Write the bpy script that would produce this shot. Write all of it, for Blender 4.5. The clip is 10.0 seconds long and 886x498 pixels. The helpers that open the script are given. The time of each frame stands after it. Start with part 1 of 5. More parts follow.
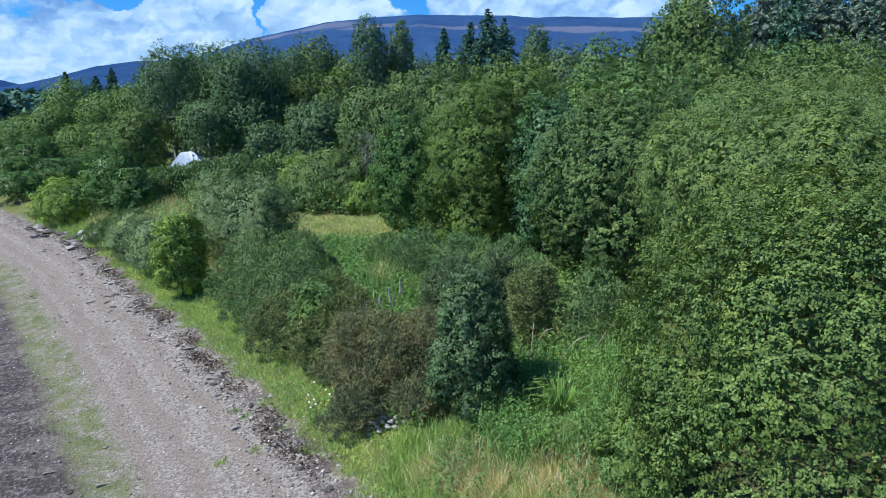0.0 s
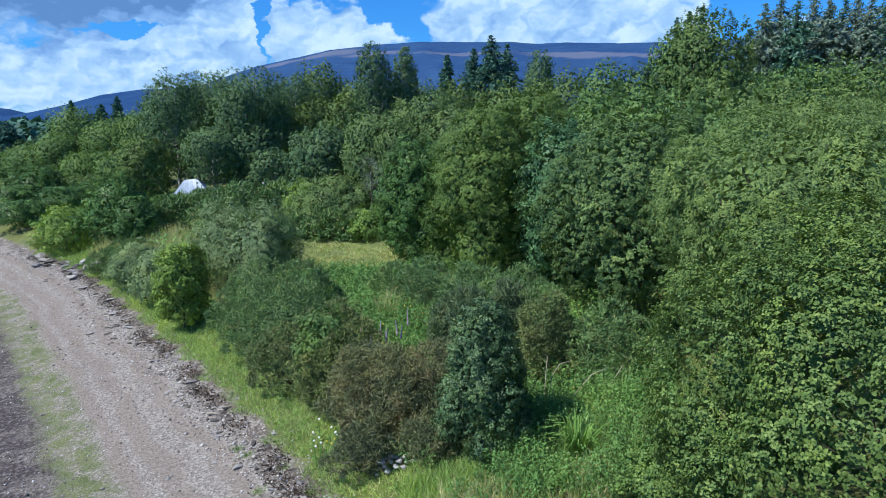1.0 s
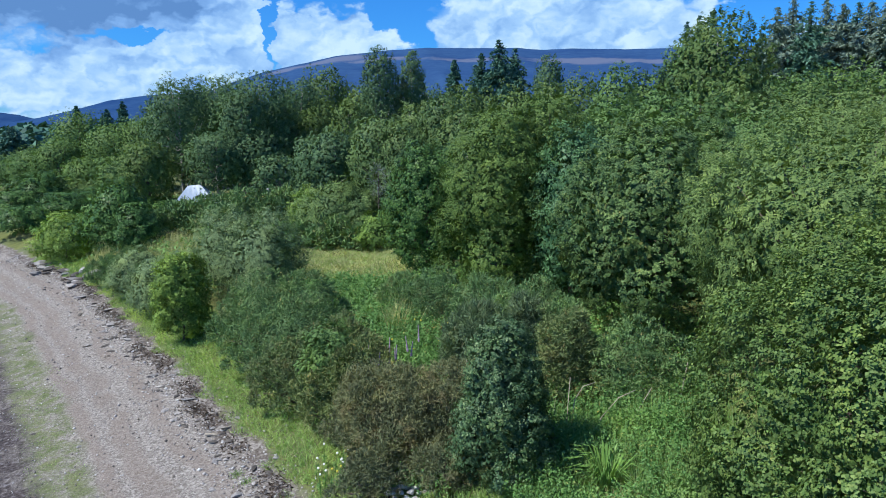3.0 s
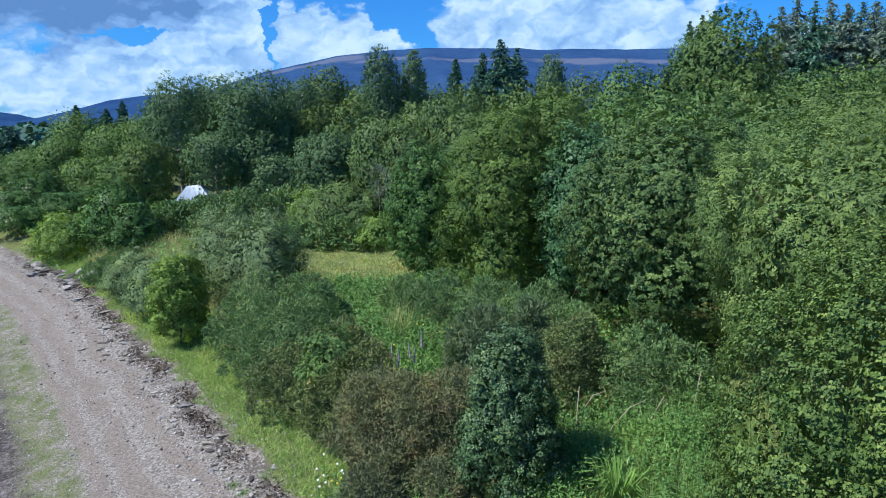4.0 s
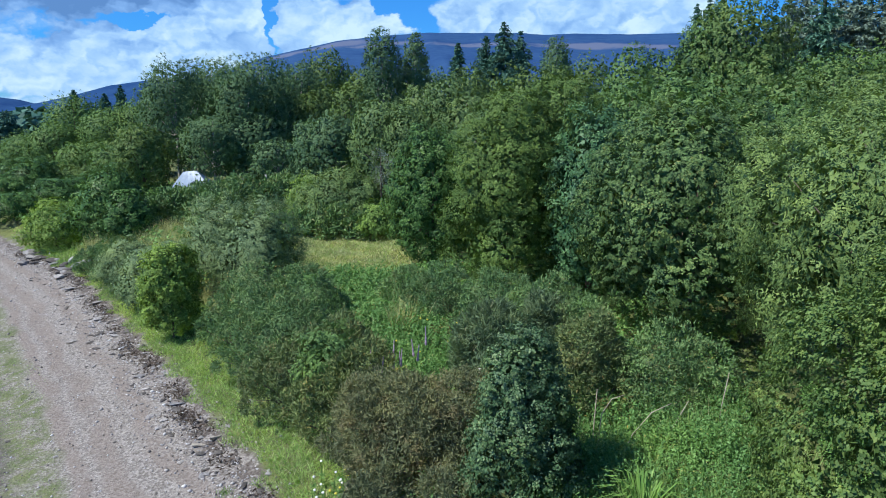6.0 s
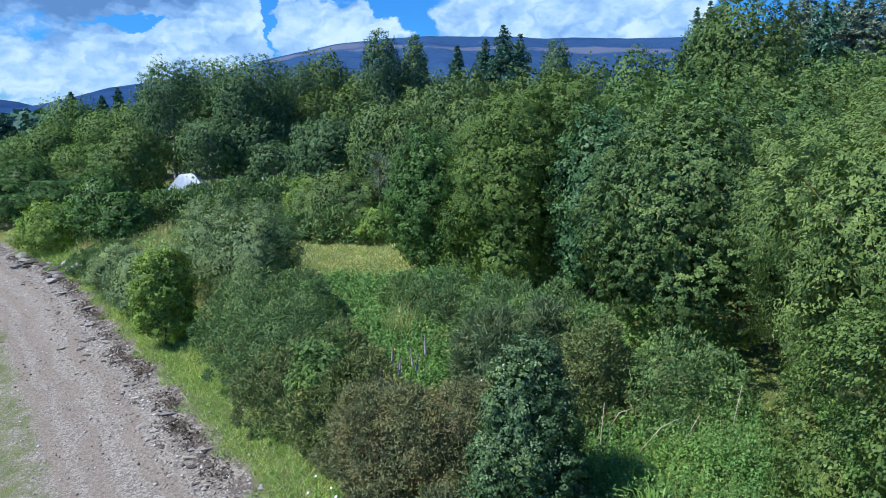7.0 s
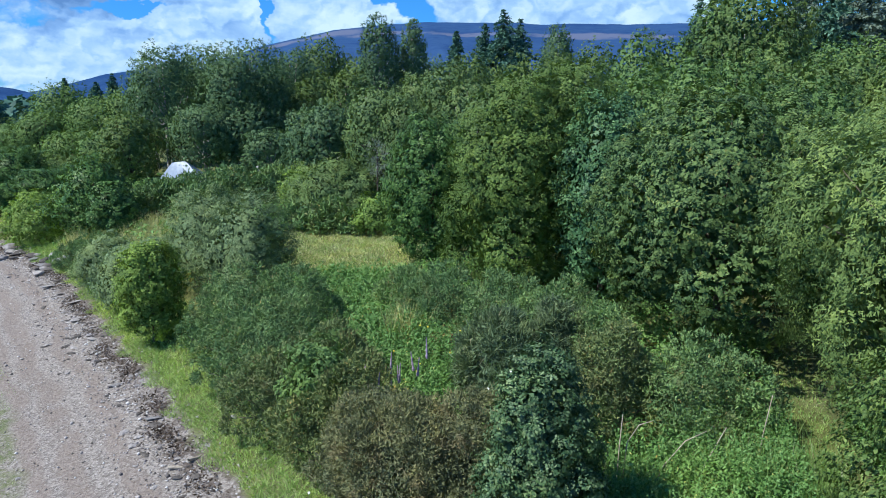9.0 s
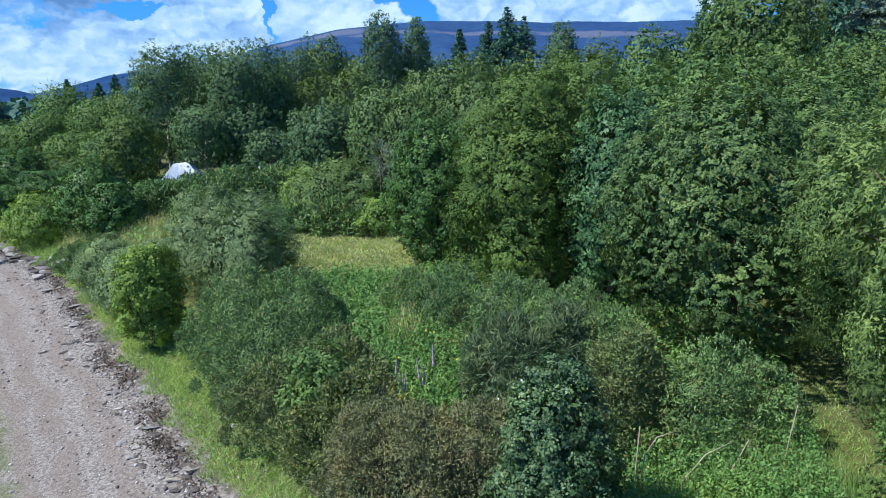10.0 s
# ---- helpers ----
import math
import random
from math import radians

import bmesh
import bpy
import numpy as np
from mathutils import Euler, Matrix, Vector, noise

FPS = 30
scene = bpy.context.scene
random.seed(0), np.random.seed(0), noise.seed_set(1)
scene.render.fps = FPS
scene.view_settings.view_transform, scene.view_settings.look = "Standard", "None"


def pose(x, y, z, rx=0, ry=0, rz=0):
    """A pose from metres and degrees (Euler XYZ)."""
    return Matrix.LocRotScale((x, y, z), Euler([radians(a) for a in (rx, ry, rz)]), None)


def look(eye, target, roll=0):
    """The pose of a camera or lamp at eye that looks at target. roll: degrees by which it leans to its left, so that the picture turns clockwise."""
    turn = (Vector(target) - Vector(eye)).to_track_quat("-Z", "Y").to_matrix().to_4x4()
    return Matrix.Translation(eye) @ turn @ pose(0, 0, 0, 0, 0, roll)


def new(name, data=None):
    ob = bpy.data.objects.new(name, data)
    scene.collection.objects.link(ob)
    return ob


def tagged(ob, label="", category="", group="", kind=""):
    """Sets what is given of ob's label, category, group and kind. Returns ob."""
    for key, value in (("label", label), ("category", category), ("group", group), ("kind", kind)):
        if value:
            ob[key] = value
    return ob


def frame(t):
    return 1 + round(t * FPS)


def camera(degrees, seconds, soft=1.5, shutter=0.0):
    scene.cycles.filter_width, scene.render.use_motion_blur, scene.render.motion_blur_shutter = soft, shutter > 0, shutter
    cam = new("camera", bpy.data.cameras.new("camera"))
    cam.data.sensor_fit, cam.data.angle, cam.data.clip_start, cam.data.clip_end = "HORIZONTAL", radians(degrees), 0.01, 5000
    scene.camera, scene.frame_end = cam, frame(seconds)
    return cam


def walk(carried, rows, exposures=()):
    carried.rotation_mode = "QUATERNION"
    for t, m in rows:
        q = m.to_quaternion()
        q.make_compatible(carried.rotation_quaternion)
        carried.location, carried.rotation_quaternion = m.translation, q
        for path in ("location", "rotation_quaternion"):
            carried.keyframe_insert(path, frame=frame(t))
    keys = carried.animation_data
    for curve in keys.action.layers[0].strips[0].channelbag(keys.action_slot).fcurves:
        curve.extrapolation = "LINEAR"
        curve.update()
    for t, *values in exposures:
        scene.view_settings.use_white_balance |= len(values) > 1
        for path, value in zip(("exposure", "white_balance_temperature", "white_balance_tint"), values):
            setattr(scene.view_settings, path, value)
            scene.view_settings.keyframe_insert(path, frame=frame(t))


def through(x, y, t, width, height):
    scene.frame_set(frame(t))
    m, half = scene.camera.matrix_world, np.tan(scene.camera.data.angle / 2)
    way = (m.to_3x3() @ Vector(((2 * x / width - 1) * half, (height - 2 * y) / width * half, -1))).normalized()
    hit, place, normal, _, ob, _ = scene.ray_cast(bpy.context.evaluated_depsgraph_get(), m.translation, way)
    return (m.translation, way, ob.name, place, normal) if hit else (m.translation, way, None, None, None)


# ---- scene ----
cam = camera(64.0, 10.0, 0.95)
PATH = [
    (0, (0.313, 0.089, 10.683), (0.277, 2.046, 10.274), 0.3),
    (0.5, (0.2, 0.463, 10.709), (0.156, 2.431, 10.358), 0.2),
    (1, (0.121, 0.865, 10.725), (0.074, 2.835, 10.384), -0.1),
    (1.5, (0.034, 1.259, 10.723), (-0.017, 3.231, 10.394), -0.0),
    (2, (-0.061, 1.644, 10.701), (-0.115, 3.617, 10.373), -0.0),
    (2.5, (-0.129, 2.046, 10.671), (-0.19, 4.018, 10.345), -0.1),
    (4, (-0.328, 3.171, 10.641), (-0.391, 5.143, 10.316), 0.0),
    (4.5, (-0.396, 3.552, 10.593), (-0.461, 5.521, 10.247), -0.0),
    (5, (-0.43, 3.956, 10.554), (-0.492, 5.923, 10.201), -0.1),
    (5.5, (-0.468, 4.345, 10.542), (-0.534, 6.31, 10.175), 0.0),
    (7, (-0.602, 5.493, 10.472), (-0.664, 7.461, 10.117), 0.2),
    (7.5, (-0.635, 5.863, 10.44), (-0.686, 7.829, 10.078), 0.2),
    (8, (-0.683, 6.237, 10.439), (-0.731, 8.201, 10.066), 0.1),
    (8.5, (-0.727, 6.62, 10.442), (-0.777, 8.581, 10.057), 0.0),
    (9, (-0.774, 7.013, 10.447), (-0.831, 8.974, 10.057), 0.2),
    (9.5, (-0.831, 7.403, 10.418), (-0.895, 9.362, 10.021), -0.1),
    (10, (-0.862, 7.776, 10.416), (-0.93, 9.736, 10.023), -0.2),
]
walk(cam, [(t, look(eye, target, roll)) for t, eye, target, roll in PATH], [(0.0, 0.35, 6150, 5), (4.0, 0.34, 6150, 5), (10.0, 0.42, 6150, 5)])

# ---- light ----
SUN = Vector((-0.74, -0.32, 0.96)).normalized()
world = bpy.data.worlds.new("sky")
scene.world = world
world.use_nodes = True
wn, wl = world.node_tree.nodes, world.node_tree.links
wn.clear()


def wnode(kind, **kw):
    n = wn.new(kind)
    for k, v in kw.items():
        n.inputs[k].default_value = v
    return n


def wmath(op, a, b=None, clamp=False):
    n = wn.new("ShaderNodeMath")
    n.operation, n.use_clamp = op, clamp
    for i, v in enumerate((a, b)):
        if v is None:
            continue
        if isinstance(v, (int, float)):
            n.inputs[i].default_value = v
        else:
            wl.new(v, n.inputs[i])
    return n.outputs[0]


def wstep(value, low, high, to0=0.0, to1=1.0):
    n = wn.new("ShaderNodeMapRange")
    n.interpolation_type = "SMOOTHSTEP"
    wl.new(value, n.inputs[0])
    for i, v in enumerate((low, high, to0, to1)):
        n.inputs[i + 1].default_value = v
    return n.outputs[0]


sky = wn.new("ShaderNodeTexSky")
sky.sky_type, sky.sun_disc = "NISHITA", False
sky.sun_elevation, sky.sun_rotation = math.asin(SUN.z), math.atan2(SUN.x, SUN.y)
sky.air_density, sky.dust_density, sky.ozone_density = 1.0, 0.4, 2.0
coord = wn.new("ShaderNodeTexCoord")
sep = wn.new("ShaderNodeSeparateXYZ")
wl.new(coord.outputs["Generated"], sep.inputs[0])
# clouds by their bearing and height over the horizon, with ragged, billowing edges
east = wmath("ARCTAN2", sep.outputs[0], sep.outputs[1])
high = wmath("ARCSINE", sep.outputs[2])
flat = wn.new("ShaderNodeCombineXYZ")
wl.new(east, flat.inputs[0])
wl.new(wmath("MULTIPLY", high, 1.35), flat.inputs[1])


def cloud_noise(scale, detail, rough, shift=(0.0, 0.0, 0.0)):
    m = wn.new("ShaderNodeMapping")
    m.inputs["Location"].default_value = shift
    wl.new(flat.outputs[0], m.inputs[0])
    n = wnode("ShaderNodeTexNoise", Scale=scale, Detail=detail, Roughness=rough)
    wl.new(m.outputs[0], n.inputs["Vector"])
    return n.outputs["Fac"]


def centred(value, power):
    return wmath("MULTIPLY", wmath("SUBTRACT", value, 0.5), power)


def total(values):
    out = values[0]
    for v in values[1:]:
        out = wmath("ADD", out, v)
    return out


def puffs(scale, shift=(0.0, 0.0, 0.0)):
    """Rounded heads of cloud, 1 in the middle of each."""
    m = wn.new("ShaderNodeMapping")
    m.inputs["Location"].default_value = shift
    wl.new(rough_flat.outputs[0], m.inputs[0])
    v = wn.new("ShaderNodeTexVoronoi")
    v.feature = "SMOOTH_F1"
    v.inputs["Scale"].default_value, v.inputs["Smoothness"].default_value = scale, 0.35
    wl.new(m.outputs[0], v.inputs["Vector"])
    return wmath("SUBTRACT", 1.0, wmath("MULTIPLY", v.outputs["Distance"], 1.25))


warp_x, warp_y = cloud_noise(22.0, 4.0, 0.55, (3.0, 1.0, 0.0)), cloud_noise(22.0, 4.0, 0.55, (9.0, 4.0, 2.0))
rough_east = wmath("ADD", east, centred(warp_x, 0.10))
rough_high = wmath("ADD", high, centred(warp_y, 0.055))
rough_flat = wn.new("ShaderNodeCombineXYZ")
wl.new(rough_east, rough_flat.inputs[0])
wl.new(wmath("MULTIPLY", rough_high, 1.5), rough_flat.inputs[1])


def bank(az, el, wide, tall, power):
    """A bank of cloud (or, with a negative power, a gap) at a bearing and height in degrees."""
    dx = wmath("DIVIDE", wmath("SUBTRACT", rough_east, radians(az)), radians(wide))
    dy = wmath("DIVIDE", wmath("SUBTRACT", rough_high, radians(el)), radians(tall))
    r = wmath("ADD", wmath("MULTIPLY", dx, dx), wmath("MULTIPLY", dy, dy))
    return wmath("MULTIPLY", wmath("EXPONENT", wmath("MULTIPLY", r, -1.0)), power)


heads, small_heads = puffs(22.0), puffs(58.0)
cover = total([-0.07, cloud_noise(5.0, 4.0, 0.5), centred(heads, 0.16), centred(small_heads, 0.10), bank(-28, 4.2, 9, 3.4, 0.37), bank(-31, 9.2, 9, 2.0, 0.37), bank(-19.2, 7.6, 3.8, 2.6, 0.41),
               bank(-10.0, 6.4, 4.6, 2.0, 0.47), bank(7, 8.0, 10.0, 3.0, 0.53), bank(13, 6.4, 6, 1.6, 0.22), bank(-24.3, 6.95, 2.9, 0.42, -0.46), bank(-22, 9.7, 8, 1.1, 0.30), bank(-15.1, 7.8, 0.6, 2.2, -0.45),
               bank(-5.9, 9.0, 1.6, 1.1, -0.66), bank(-4.0, 7.7, 0.7, 0.8, -0.30), bank(21.4, 8.4, 1.4, 1.3, -0.6)])
mask = wstep(cover, 0.45, 0.56)
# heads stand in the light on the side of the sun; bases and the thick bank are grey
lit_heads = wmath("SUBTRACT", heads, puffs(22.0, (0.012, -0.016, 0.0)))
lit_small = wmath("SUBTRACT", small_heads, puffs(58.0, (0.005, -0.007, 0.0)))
grey_banks = total([bank(-29, 5.4, 7, 1.5, -0.16), bank(-30.5, 8.7, 10, 1.9, -0.80), bank(-21, 9.7, 6, 1.1, -0.30), bank(-17.3, 5.6, 2.6, 0.8, -0.22), bank(6, 7.9, 8, 1.1, -0.10), bank(-10.5, 8.8, 3, 0.7, -0.12), bank(-19.5, 7.6, 3.0, 1.5, 0.12), bank(-9.4, 6.4, 3.4, 1.2, 0.16), bank(-24, 5.8, 3, 0.8, 0.10)])
shade = total([wmath("MULTIPLY", lit_heads, 0.34), wmath("MULTIPLY", lit_small, 0.16), centred(cloud_noise(15.0, 6.0, 0.56), 0.95), grey_banks, 0.66])
tone = wn.new("ShaderNodeValToRGB")
wl.new(shade, tone.inputs[0])
for e, (p, c) in zip([tone.color_ramp.elements[0], tone.color_ramp.elements.new(0.3), tone.color_ramp.elements.new(0.5), tone.color_ramp.elements[-1]],
                     [(0.05, (1.05, 2.2, 4.7)), (0.32, (1.9, 3.5, 6.6)), (0.58, (3.2, 5.0, 7.7)), (0.86, (5.3, 6.8, 8.1))]):
    e.position, e.color = p, (*c, 1)
mixed = wn.new("ShaderNodeMix")
mixed.data_type = "RGBA"
wl.new(mask, mixed.inputs[0])
deep = wn.new("ShaderNodeMix")
deep.data_type, deep.blend_type = "RGBA", "MULTIPLY"
deep.inputs[0].default_value = 1.0
deep.inputs[7].default_value = (0.20, 0.62, 1.25, 1)
wl.new(sky.outputs[0], deep.inputs[6])
wl.new(deep.outputs[2], mixed.inputs[6])
wl.new(tone.outputs[0], mixed.inputs[7])
back = wn.new("ShaderNodeBackground")
back.inputs[1].default_value = 0.10
wl.new(mixed.outputs[2], back.inputs[0])
wout = wn.new("ShaderNodeOutputWorld")
wl.new(back.outputs[0], wout.inputs[0])

lamp = bpy.data.lights.new("sun", "SUN")
lamp.energy, lamp.angle, lamp.color = 4.9, radians(0.6), (1.0, 0.94, 0.83)
sun = new("sun", lamp)
sun.matrix_world = look(SUN * 200, (0, 0, 0))
scene.view_settings.exposure = 0.0


# ---- materials ----
def material(name, rough=0.8, spec=0.3):
    m = bpy.data.materials.new(name)
    m.use_nodes = True
    n, l = m.node_tree.nodes, m.node_tree.links
    b = n["Principled BSDF"]
    b.inputs["Roughness"].default_value = rough
    b.inputs["Specular IOR Level"].default_value = spec
    return m, n, l, b


def ramp(n, l, fac, stops):
    r = n.new("ShaderNodeValToRGB")
    while len(r.color_ramp.elements) < len(stops):
        r.color_ramp.elements.new(0.5)
    for e, (p, c) in zip(r.color_ramp.elements, stops):
        e.position, e.color = p, (*c, 1)
    l.new(fac, r.inputs[0])
    return r.outputs[0]


def noise_tex(n, l, scale, detail=4.0, rough=0.55, vec=None, distort=0.0):
    t = n.new("ShaderNodeTexNoise")
    t.inputs["Scale"].default_value, t.inputs["Detail"].default_value = scale, detail
    t.inputs["Roughness"].default_value, t.inputs["Distortion"].default_value = rough, distort
    if vec is not None:
        l.new(vec, t.inputs["Vector"])
    return t.outputs["Fac"]


def place(n):
    return n.new("ShaderNodeTexCoord").outputs["Object"]


def mixcol(n, l, fac, a, b, mode="MIX"):
    m = n.new("ShaderNodeMix")
    m.data_type, m.blend_type = "RGBA", mode
    for sock, v in ((m.inputs[0], fac), (m.inputs[6], a), (m.inputs[7], b)):
        if isinstance(v, (int, float)):
            sock.default_value = v
        elif isinstance(v, tuple):
            sock.default_value = (*v, 1)
        else:
            l.new(v, sock)
    return m.outputs[2]


def mathn(n, l, op, a, b=None, clamp=False):
    m = n.new("ShaderNodeMath")
    m.operation, m.use_clamp = op, clamp
    for i, v in enumerate((a, b)):
        if v is None:
            continue
        if isinstance(v, (int, float)):
            m.inputs[i].default_value = v
        else:
            l.new(v, m.inputs[i])
    return m.outputs[0]


def stepn(n, l, v, lo, hi):
    m = n.new("ShaderNodeMapRange")
    m.interpolation_type = "SMOOTHSTEP"
    l.new(v, m.inputs[0])
    m.inputs[1].default_value, m.inputs[2].default_value = lo, hi
    return m.outputs[0]


def bump(n, l, b, height, strength, dist):
    k = n.new("ShaderNodeBump")
    k.inputs["Strength"].default_value, k.inputs["Distance"].default_value = strength, dist
    l.new(height, k.inputs["Height"])
    l.new(k.outputs[0], b.inputs["Normal"])


def leaf_material(name, dark, mid, light, odd=None, rough=0.58, through=0.3, patch=0.9, spec=0.12, brown=None, even=0.25, tufted=True):
    """Leaves: each one a little different, whole boughs a little lighter or yellower, some light through the blade."""
    m, n, l, b = material(name, rough, spec)
    geo = n.new("ShaderNodeNewGeometry")
    stops = [(0.0, tuple(v * 0.88 for v in dark)), (0.5, mid), (0.88, tuple(v * 1.05 for v in light))]
    if odd:
        stops += [(0.975, light), (0.99, odd)]
    leafc = ramp(n, l, geo.outputs["Random Per Island"], stops)
    leafc = mixcol(n, l, even, leafc, mid)
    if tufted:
        # young shoots are lighter and yellower than old ones; inside leaves get painted shade
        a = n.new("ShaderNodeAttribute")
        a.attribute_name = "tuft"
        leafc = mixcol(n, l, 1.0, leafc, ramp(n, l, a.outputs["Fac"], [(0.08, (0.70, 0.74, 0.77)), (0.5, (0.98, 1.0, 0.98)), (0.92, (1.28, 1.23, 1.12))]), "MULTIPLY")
    bough = noise_tex(n, l, patch, 3.0, 0.6, place(n))
    if brown:
        dying = stepn(n, l, noise_tex(n, l, 1.1, 4.0, 0.65, place(n), 0.4), 0.52, 0.66)
        leafc = mixcol(n, l, mathn(n, l, "MULTIPLY", dying, 0.38), leafc, brown)
    soft = ramp(n, l, bough, [(0.3, (0.76, 0.81, 0.84)), (0.5, (1.0, 1.0, 1.0)), (0.70, (1.24, 1.15, 0.97))])
    col = mixcol(n, l, 1.0, leafc, soft, "MULTIPLY")
    info = n.new("ShaderNodeObjectInfo")
    each = ramp(n, l, info.outputs["Random"], [(0.0, (0.95, 1.0, 1.02)), (0.5, (1.10, 1.12, 1.10)), (1.0, (1.27, 1.24, 1.12))])
    col = mixcol(n, l, 1.0, col, each, "MULTIPLY")
    l.new(col, b.inputs["Base Color"])
    tr = n.new("ShaderNodeBsdfTranslucent")
    l.new(mixcol(n, l, 1.0, col, (1.25, 1.3, 0.6), "MULTIPLY"), tr.inputs[0])
    mx = n.new("ShaderNodeMixShader")
    mx.inputs[0].default_value = through * 0.58
    l.new(b.outputs[0], mx.inputs[1])
    l.new(tr.outputs[0], mx.inputs[2])
    l.new(mx.outputs[0], n["Material Output"].inputs[0])
    return m


def bark_material(name, dark, light, scale=9.0):
    m, n, l, b = material(name, 0.9, 0.2)
    f = noise_tex(n, l, scale, 6.0, 0.7, place(n), 0.6)
    l.new(ramp(n, l, f, [(0.3, dark), (0.7, light)]), b.inputs["Base Color"])
    bump(n, l, b, f, 0.6, 0.02)
    return m


def stone_material(name, dark, light, moss=0.0):
    m, n, l, b = material(name, 0.85, 0.3)
    at = place(n)
    big = noise_tex(n, l, 3.0, 4.0, 0.6, at)
    fine = noise_tex(n, l, 38.0, 5.0, 0.7, at)
    col = ramp(n, l, mathn(n, l, "ADD", mathn(n, l, "MULTIPLY", big, 0.6), mathn(n, l, "MULTIPLY", fine, 0.4)), [(0.35, dark), (0.65, light)])
    info = n.new("ShaderNodeObjectInfo")
    col = mixcol(n, l, 1.0, col, ramp(n, l, info.outputs["Random"], [(0.0, (0.6, 0.6, 0.62)), (1.0, (1.25, 1.2, 1.15))]), "MULTIPLY")
    l.new(col, b.inputs["Base Color"])
    bump(n, l, b, fine, 0.5, 0.02)
    return m


willow_leaf = leaf_material("willow_leaf", (0.055, 0.097, 0.029), (0.101, 0.160, 0.045), (0.181, 0.244, 0.084), (0.202, 0.232, 0.068), through=0.32)
sallow_leaf = leaf_material("sallow_leaf", (0.080, 0.128, 0.042), (0.128, 0.190, 0.062), (0.200, 0.268, 0.108), through=0.3, even=0.5)
greywillow_leaf = leaf_material("greywillow_leaf", (0.094, 0.143, 0.073), (0.156, 0.220, 0.108), (0.236, 0.314, 0.176), through=0.25, even=0.5)
oak_leaf = leaf_material("oak_leaf", (0.047, 0.088, 0.035), (0.086, 0.145, 0.055), (0.156, 0.223, 0.094), (0.229, 0.226, 0.082))
alder_leaf = leaf_material("alder_leaf", (0.058, 0.108, 0.030), (0.104, 0.165, 0.044), (0.170, 0.236, 0.080), even=0.5)
wood_leaf = leaf_material("wood_leaf", (0.057, 0.117, 0.039), (0.105, 0.177, 0.056), (0.171, 0.252, 0.104), even=0.5)
birch_leaf = leaf_material("birch_leaf", (0.055, 0.102, 0.051), (0.091, 0.155, 0.076), (0.148, 0.226, 0.113), through=0.28, even=0.5)
lime_leaf = leaf_material("lime_leaf", (0.067, 0.110, 0.037), (0.112, 0.171, 0.055), (0.180, 0.237, 0.096), through=0.35, even=0.5)
olive_leaf = leaf_material("olive_leaf", (0.075, 0.121, 0.048), (0.117, 0.179, 0.068), (0.173, 0.243, 0.106), (0.238, 0.228, 0.102), even=0.5)
blue_leaf = leaf_material("blue_leaf", (0.031, 0.073, 0.034), (0.066, 0.125, 0.059), (0.159, 0.223, 0.121), rough=0.52, through=0.2, spec=0.2)
teal_leaf = leaf_material("teal_leaf", (0.034, 0.082, 0.036), (0.062, 0.138, 0.062), (0.125, 0.225, 0.110), rough=0.5, through=0.22, spec=0.2)
dark_leaf = leaf_material("dark_leaf", (0.034, 0.082, 0.025), (0.066, 0.134, 0.040), (0.130, 0.215, 0.070), rough=0.42, through=0.22)
gorse_spine = leaf_material("gorse_spine", (0.067, 0.124, 0.051), (0.126, 0.208, 0.083), (0.222, 0.310, 0.130), (0.454, 0.295, 0.124), rough=0.6, through=0.15, patch=0.7, brown=(0.150, 0.108, 0.063), even=0.5)
mixed_spine = leaf_material("mixed_spine", (0.079, 0.116, 0.049), (0.150, 0.194, 0.078), (0.263, 0.288, 0.125), (0.492, 0.275, 0.118), rough=0.6, through=0.15, patch=0.5, brown=(0.163, 0.101, 0.060), even=0.5)
brown_spine = leaf_material("brown_spine", (0.084, 0.104, 0.055), (0.152, 0.166, 0.088), (0.225, 0.226, 0.126), (0.310, 0.215, 0.125), rough=0.65, through=0.15, patch=0.9, brown=(0.185, 0.112, 0.076), even=0.5)
broom_stem = leaf_material("broom_stem", (0.064, 0.100, 0.054), (0.112, 0.160, 0.086), (0.175, 0.230, 0.130), (0.190, 0.182, 0.123), rough=0.65, through=0.15)
needle = leaf_material("needle", (0.031, 0.073, 0.057), (0.059, 0.130, 0.099), (0.101, 0.193, 0.143), rough=0.6, through=0.1, tufted=False)
dry_needle = leaf_material("dry_needle", (0.079, 0.117, 0.097), (0.132, 0.181, 0.149), (0.190, 0.243, 0.198), rough=0.7, through=0.1, tufted=False)
bright_leaf = leaf_material("bright_leaf", (0.088, 0.150, 0.034), (0.150, 0.235, 0.054), (0.225, 0.315, 0.090), through=0.35)
herb_leaf = leaf_material("herb_leaf", (0.067, 0.145, 0.039), (0.120, 0.231, 0.066), (0.190, 0.317, 0.119), (0.396, 0.388, 0.134), through=0.35, patch=0.6, tufted=False)
fern_leaf = leaf_material("fern_leaf", (0.071, 0.165, 0.044), (0.130, 0.243, 0.074), (0.202, 0.322, 0.117), (0.362, 0.243, 0.076), through=0.35, tufted=False)
grass_blade = leaf_material("grass_blade", (0.147, 0.253, 0.069), (0.250, 0.370, 0.105), (0.395, 0.489, 0.203), (0.660, 0.586, 0.462), rough=0.55, through=0.35, patch=0.35, tufted=False)
straw_blade = leaf_material("straw_blade", (0.252, 0.275, 0.118), (0.404, 0.406, 0.198), (0.542, 0.537, 0.299), rough=0.7, through=0.3, patch=0.5, tufted=False)
gold_blade = leaf_material("gold_blade", (0.391, 0.323, 0.167), (0.612, 0.494, 0.268), (0.808, 0.672, 0.418), rough=0.7, through=0.3, patch=0.5, tufted=False)
